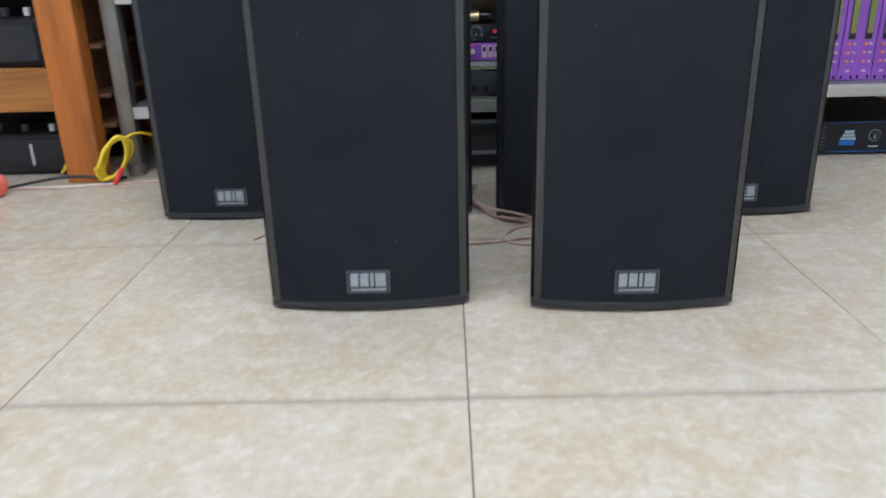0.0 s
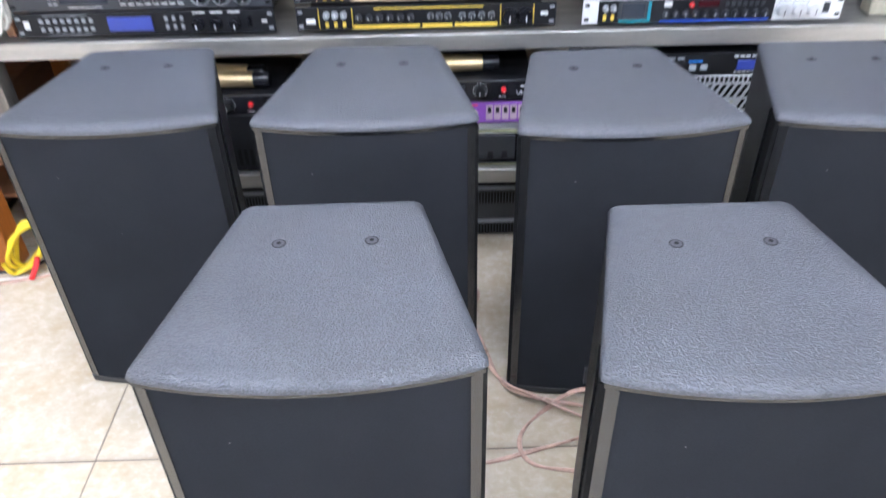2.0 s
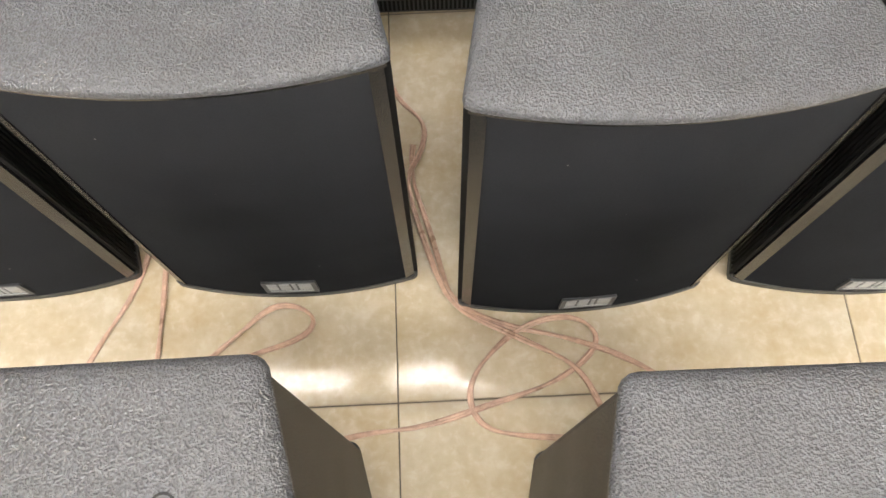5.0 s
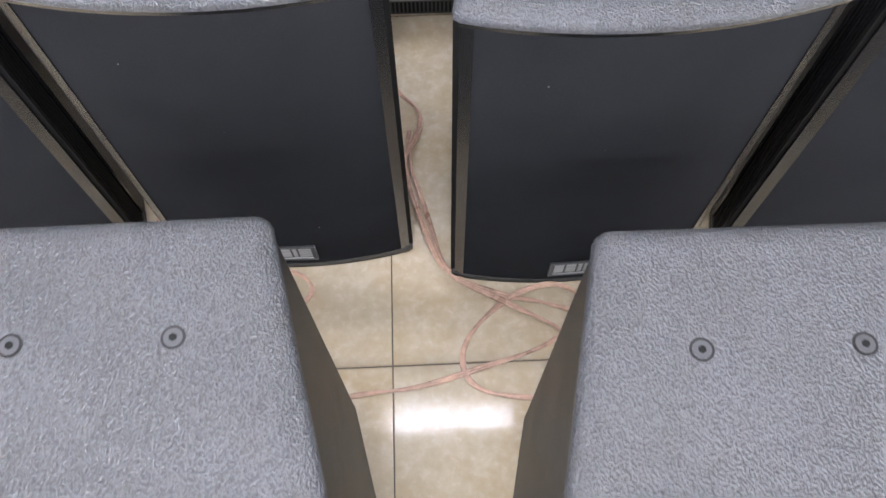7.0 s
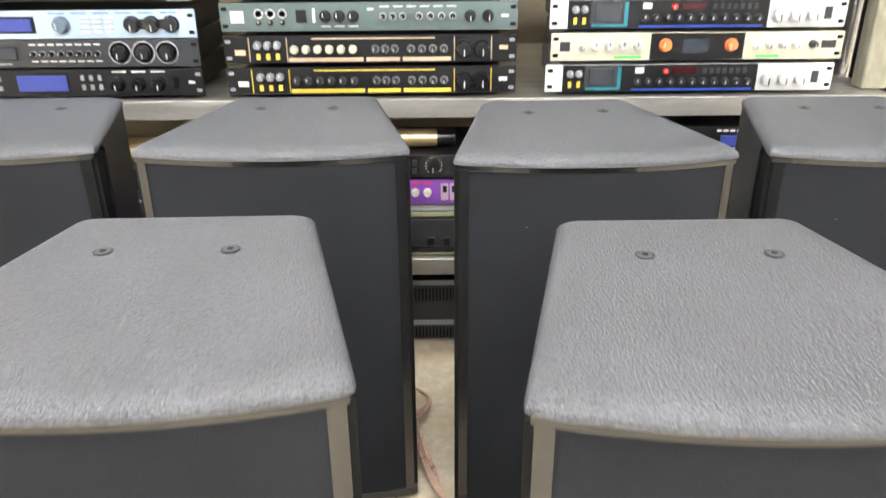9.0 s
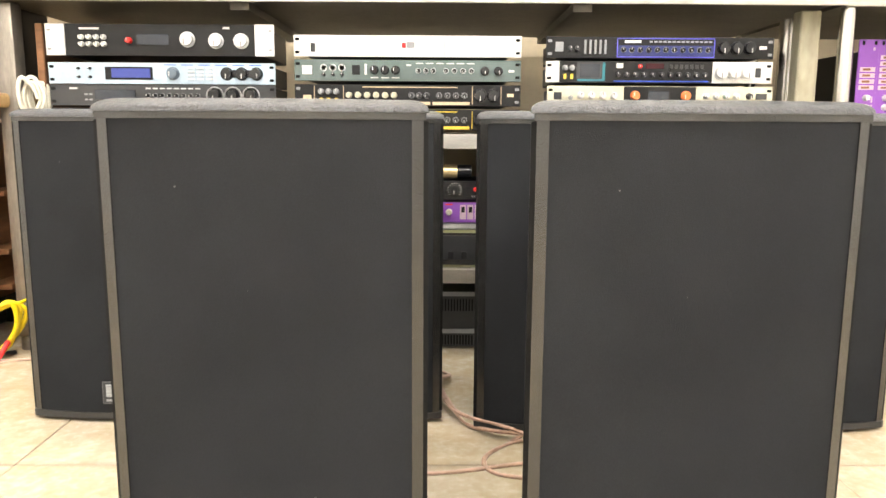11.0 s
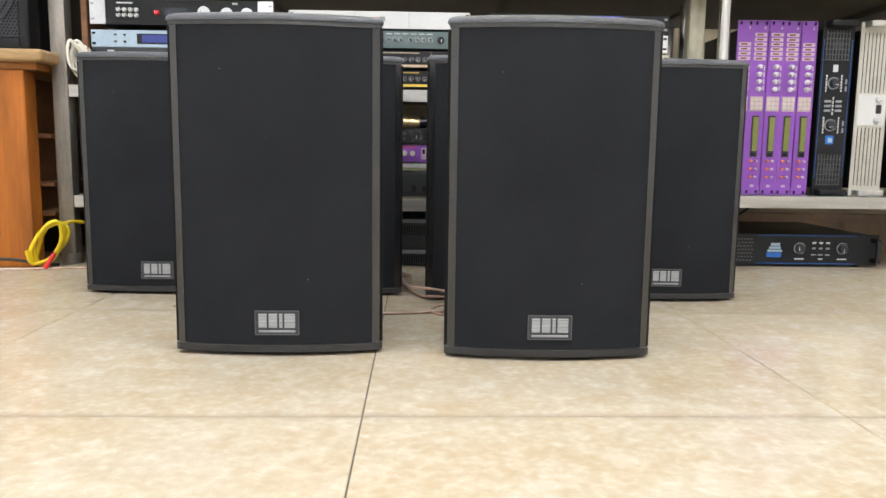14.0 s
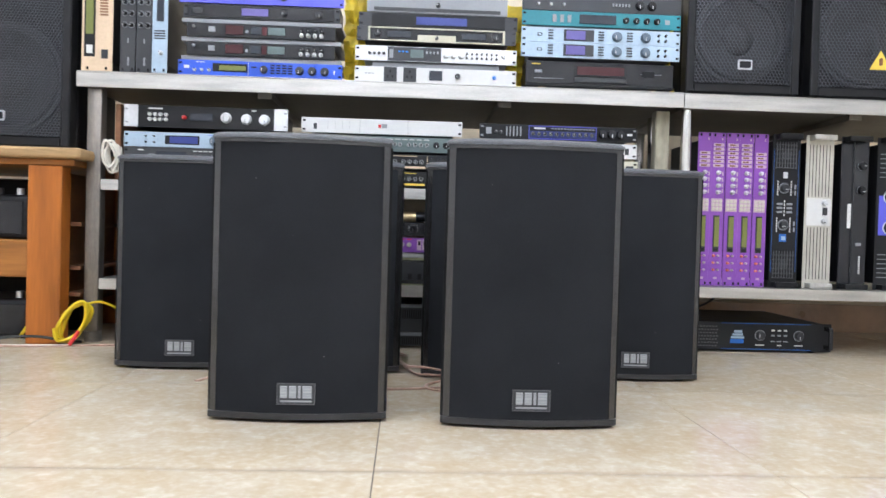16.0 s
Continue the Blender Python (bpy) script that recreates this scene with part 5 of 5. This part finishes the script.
def gadget(m, w, h, d, label, name, category):
    t = thing(name, m, label, category)
    part("case", box(B(), -w / 2, w / 2, 0, d, 0, h, 0.012, 3), BLACK, t, "", True)
    part("front", box(B(), -w * 0.42, w * 0.42, -0.003, -0.0002, h * 0.12, h * 0.85, 0.001), BLACK_GLOSS, t)
    for i in range(3):
        part("jack", disc(B(), (-w * 0.3 + w * 0.3 * i, 0.03, h), 0.011, 0.02, "z", 14), SILVER if i == 2 else CHARCOAL, t, "", True)
    return t


gadget(pose(-1.17, 2.0, 0.298), 0.2, 0.13, 0.22, "black boxy device with round jacks on the lower shelf", "sound_box", "audio unit")
gadget(pose(-1.42, 2.02, 0.298), 0.22, 0.11, 0.22, "black boxy device beside another on the shelf", "sound_box", "audio unit")
# black filler boxes added to keep the space under the table dark
for x, z, w, hh in ((-1.28, 0.298, 0.44, 0.19), (-1.75, 0.298, 0.42, 0.18), (-1.22, 0.0, 0.4, 0.17), (-1.7, 0.0, 0.46, 0.16)):
    case = thing("equipment_case", pose(x, 2.235, z), "matt black filler box added to darken the space under the wooden table", "case", "stowed cases")
    part("shell", box(B(), -w / 2, w / 2, 0, 0.19, 0, hh, 0.01, 2), CHANNEL, case, "", True)
    part("rim", box(B(), -w / 2 - 0.002, w / 2 + 0.002, -0.002, 0.192, hh * 0.6, hh * 0.6 + 0.012, 0.003), BLACK, case)
bag = gadget(pose(-1.2, 2.03, 0.0), 0.26, 0.12, 0.25, "black plastic case standing on the tiles under the table", "equipment_case", "case")
part("latch", box(B(), 0.02, 0.028, -0.008, -0.003, 0.03, 0.09, 0.002), SILVER, bag)
ball = B()
bmesh.ops.create_uvsphere(ball, u_segments=20, v_segments=14, radius=0.032, matrix=Matrix.Translation((-1.165, 1.815, 0.03)) @ Matrix.Diagonal((0.8, 1, 1, 1)))
single("foam_windscreen", ball, CORAL, "coral red foam ball lying on the tiles", "foam ball", soft=True)

# wooden board and batten by the posts
single("plywood_board", box(B(), -0.842, -0.825, 2.04, 2.4, 0.4835, 0.71, 0.002), BROWN, "brown plywood board standing on the steel shelf", "board")
single("batten", box(B(), 0.797, 0.841, 2.045, 2.085, 0.4835, 0.747, 0.003), BATTEN, "pale cream square post under the steel deck", "post")

# ---- cables ----
def lay(points, r=0.0022, z=None):
    return [(x, y, (r if z is None else z)) if len(p) == 2 else p for p in points for x, y in [p[:2]]]


def helix(cx, cy, cz, rx, rz, turns, tilt, seed, n=14, wild=0.1):
    rng = random.Random(seed)
    pts = []
    for i in range(int(turns * n) + 1):
        a = 2 * math.pi * i / n
        k = 1 + rng.uniform(-wild, wild)
        pts.append((cx + rx * k * math.cos(a), cy + tilt * math.cos(a) + 0.012 * i / n + rng.uniform(-0.004, 0.004), max(0.004, cz + rz * k * math.sin(a))))
    return pts


WIRE = "clear pinkish copper speaker wire lying on the tiles"
tube("speaker_wire", lay([(0.0, 1.9), (0.014, 1.868), (0.044, 1.848), (0.05, 1.808, 0.012), (0.034, 1.76, 0.024), (0.02, 1.741, 0.03), (0.028, 1.694, 0.018), (0.05, 1.622, 0.014), (0.065, 1.574, 0.023), (0.086, 1.541, 0.027), (0.128, 1.523, 0.026), (0.165, 1.505, 0.018), (0.205, 1.488, 0.008), (0.24, 1.468), (0.258, 1.43), (0.272, 1.38)]), 0.0024, COPPER, WIRE, "cable", twin=0.0022)
tube("speaker_wire", lay([(0.03, 1.8), (0.026, 1.768, 0.012), (0.03, 1.726, 0.016), (0.046, 1.682), (0.059, 1.632), (0.07, 1.583), (0.088, 1.553, 0.008), (0.128, 1.532, 0.01), (0.172, 1.518, 0.012), (0.212, 1.511, 0.01), (0.266, 1.495), (0.301, 1.48), (0.34, 1.455)]), 0.0024, COPPER, WIRE, "cable", twin=0.0022)
tube("speaker_wire", lay([(0.16, 1.52), (0.142, 1.509), (0.104, 1.474), (0.092, 1.439), (0.1, 1.407), (0.127, 1.388), (0.176, 1.384), (0.22, 1.38)]), 0.0024, COPPER, WIRE, "cable", twin=0.0022)
tube("speaker_wire", lay([(-0.1, 1.38), (-0.045, 1.397), (0.008, 1.396), (0.065, 1.408), (0.123, 1.427), (0.181, 1.442), (0.226, 1.462), (0.262, 1.492), (0.266, 1.515), (0.242, 1.528, 0.026), (0.208, 1.531, 0.034), (0.174, 1.526, 0.018), (0.143, 1.51)]), 0.0024, COPPER, WIRE, "cable", twin=0.0022)
tube("speaker_wire", lay([(-0.27, 1.47), (-0.24, 1.501), (-0.202, 1.532), (-0.167, 1.553, 0.03), (-0.138, 1.556, 0.048), (-0.111, 1.552, 0.03), (-0.103, 1.542), (-0.121, 1.52), (-0.164, 1.507), (-0.23, 1.49)]), 0.0024, COPPER, WIRE, "cable", twin=0.0022)
tube("speaker_wire", lay([(-0.42, 1.45), (-0.399, 1.501), (-0.373, 1.552), (-0.343, 1.6), (-0.325, 1.7), (-0.32, 1.8)]), 0.0024, COPPER, WIRE, "cable", twin=0.0022)
tube("speaker_wire", lay([(-0.312, 1.42), (-0.311, 1.498), (-0.309, 1.542), (-0.31, 1.6), (-0.315, 1.75)]), 0.0024, COPPER, WIRE, "cable", twin=0.0022)
tube("speaker_wire", lay([(-1.5, 1.86), (-1.214, 1.895), (-1.105, 1.865), (-0.979, 1.885), (-0.88, 1.92), (-0.78, 1.935), (-0.64, 1.96)]), 0.0024, COPPER, WIRE, "cable", twin=0.0022)
tube("speaker_wire", lay([(-1.4, 1.9), (-1.25, 1.88), (-1.12, 1.89), (-1.0, 1.9), (-0.86, 1.925), (-0.7, 1.95)]), 0.0024, WIRE_WHITE, "thin pale cable lying along the tiles", "cable")
tube("signal_cable", [(-1.3, 1.93, 0.004), (-1.19, 1.86, 0.005), (-1.12, 1.86, 0.02), (-1.04, 1.89, 0.03), (-0.96, 1.9, 0.028), (-0.93, 1.92, 0.012), (-0.9, 1.97, 0.005)], 0.004, WIRE_BLACK, "dark grey cable curving past the table leg", "cable")
coil = []
for i in range(29):
    a = 2 * math.pi * i / 9 + 3.4
    k = 1 + 0.16 * math.sin(i * 2.3)
    z = 0.066 + 0.06 * k * math.sin(a)
    coil.append((-0.908 + 0.03 * k * math.cos(a) + 0.4 * (z - 0.066) + 0.004 * math.sin(i * 1.7), 1.915 + 0.02 * math.cos(a) + 0.0016 * i, max(0.0045, z)))
tube("network_cable", coil, 0.0052, YELLOW, "coiled bright yellow cable beside the wooden leg", "cable")
tube("network_cable", [(-0.89, 1.96, 0.11), (-0.87, 1.99, 0.125), (-0.85, 2.06, 0.11), (-0.8, 2.08, 0.06), (-0.7, 2.0, 0.05), (-0.66, 1.99, 0.04)], 0.004, YELLOW, "bright yellow cable end passing the post", "cable")
tube("network_cable", [(-1.12, 2.05, 0.004), (-1.085, 2.0, 0.006), (-1.075, 1.99, 0.04), (-1.06, 2.02, 0.06)], 0.0045, YELLOW, "short bright yellow cable loop behind the leg", "cable")
tube("cable_tie", [(-0.905, 1.905, 0.005), (-0.89, 1.91, 0.025), (-0.885, 1.925, 0.05), (-0.9, 1.94, 0.03)], 0.006, RED, "red strap tied round the yellow coil", "strap")
tube("coiled_cable", helix(-0.838, 1.985, 0.55, 0.016, 0.045, 5.3, 0.012, 8, 9, 0.3), 0.0042, WIRE_WHITE, "coiled white power cord hanging at the post", "cable")
tube("coiled_cable", [(0.95, 2.4, 0.096), (1.04, 2.3, 0.1), (1.1, 2.3, 0.14), (1.15, 2.35, 0.18)], 0.004, WIRE_BLACK, "black power cord rising from the amplifier", "cable")


# ---- floor tiles ----
def tile_mesh():
    bm = B()
    g = 0.0009
    box(bm, g, TS - g, g, TS - g, -0.008, 0.0, 0.0007)
    me = bpy.data.meshes.new("tile")
    bm.to_mesh(me)
    bm.free()
    me.materials.append(TILE)
    return me


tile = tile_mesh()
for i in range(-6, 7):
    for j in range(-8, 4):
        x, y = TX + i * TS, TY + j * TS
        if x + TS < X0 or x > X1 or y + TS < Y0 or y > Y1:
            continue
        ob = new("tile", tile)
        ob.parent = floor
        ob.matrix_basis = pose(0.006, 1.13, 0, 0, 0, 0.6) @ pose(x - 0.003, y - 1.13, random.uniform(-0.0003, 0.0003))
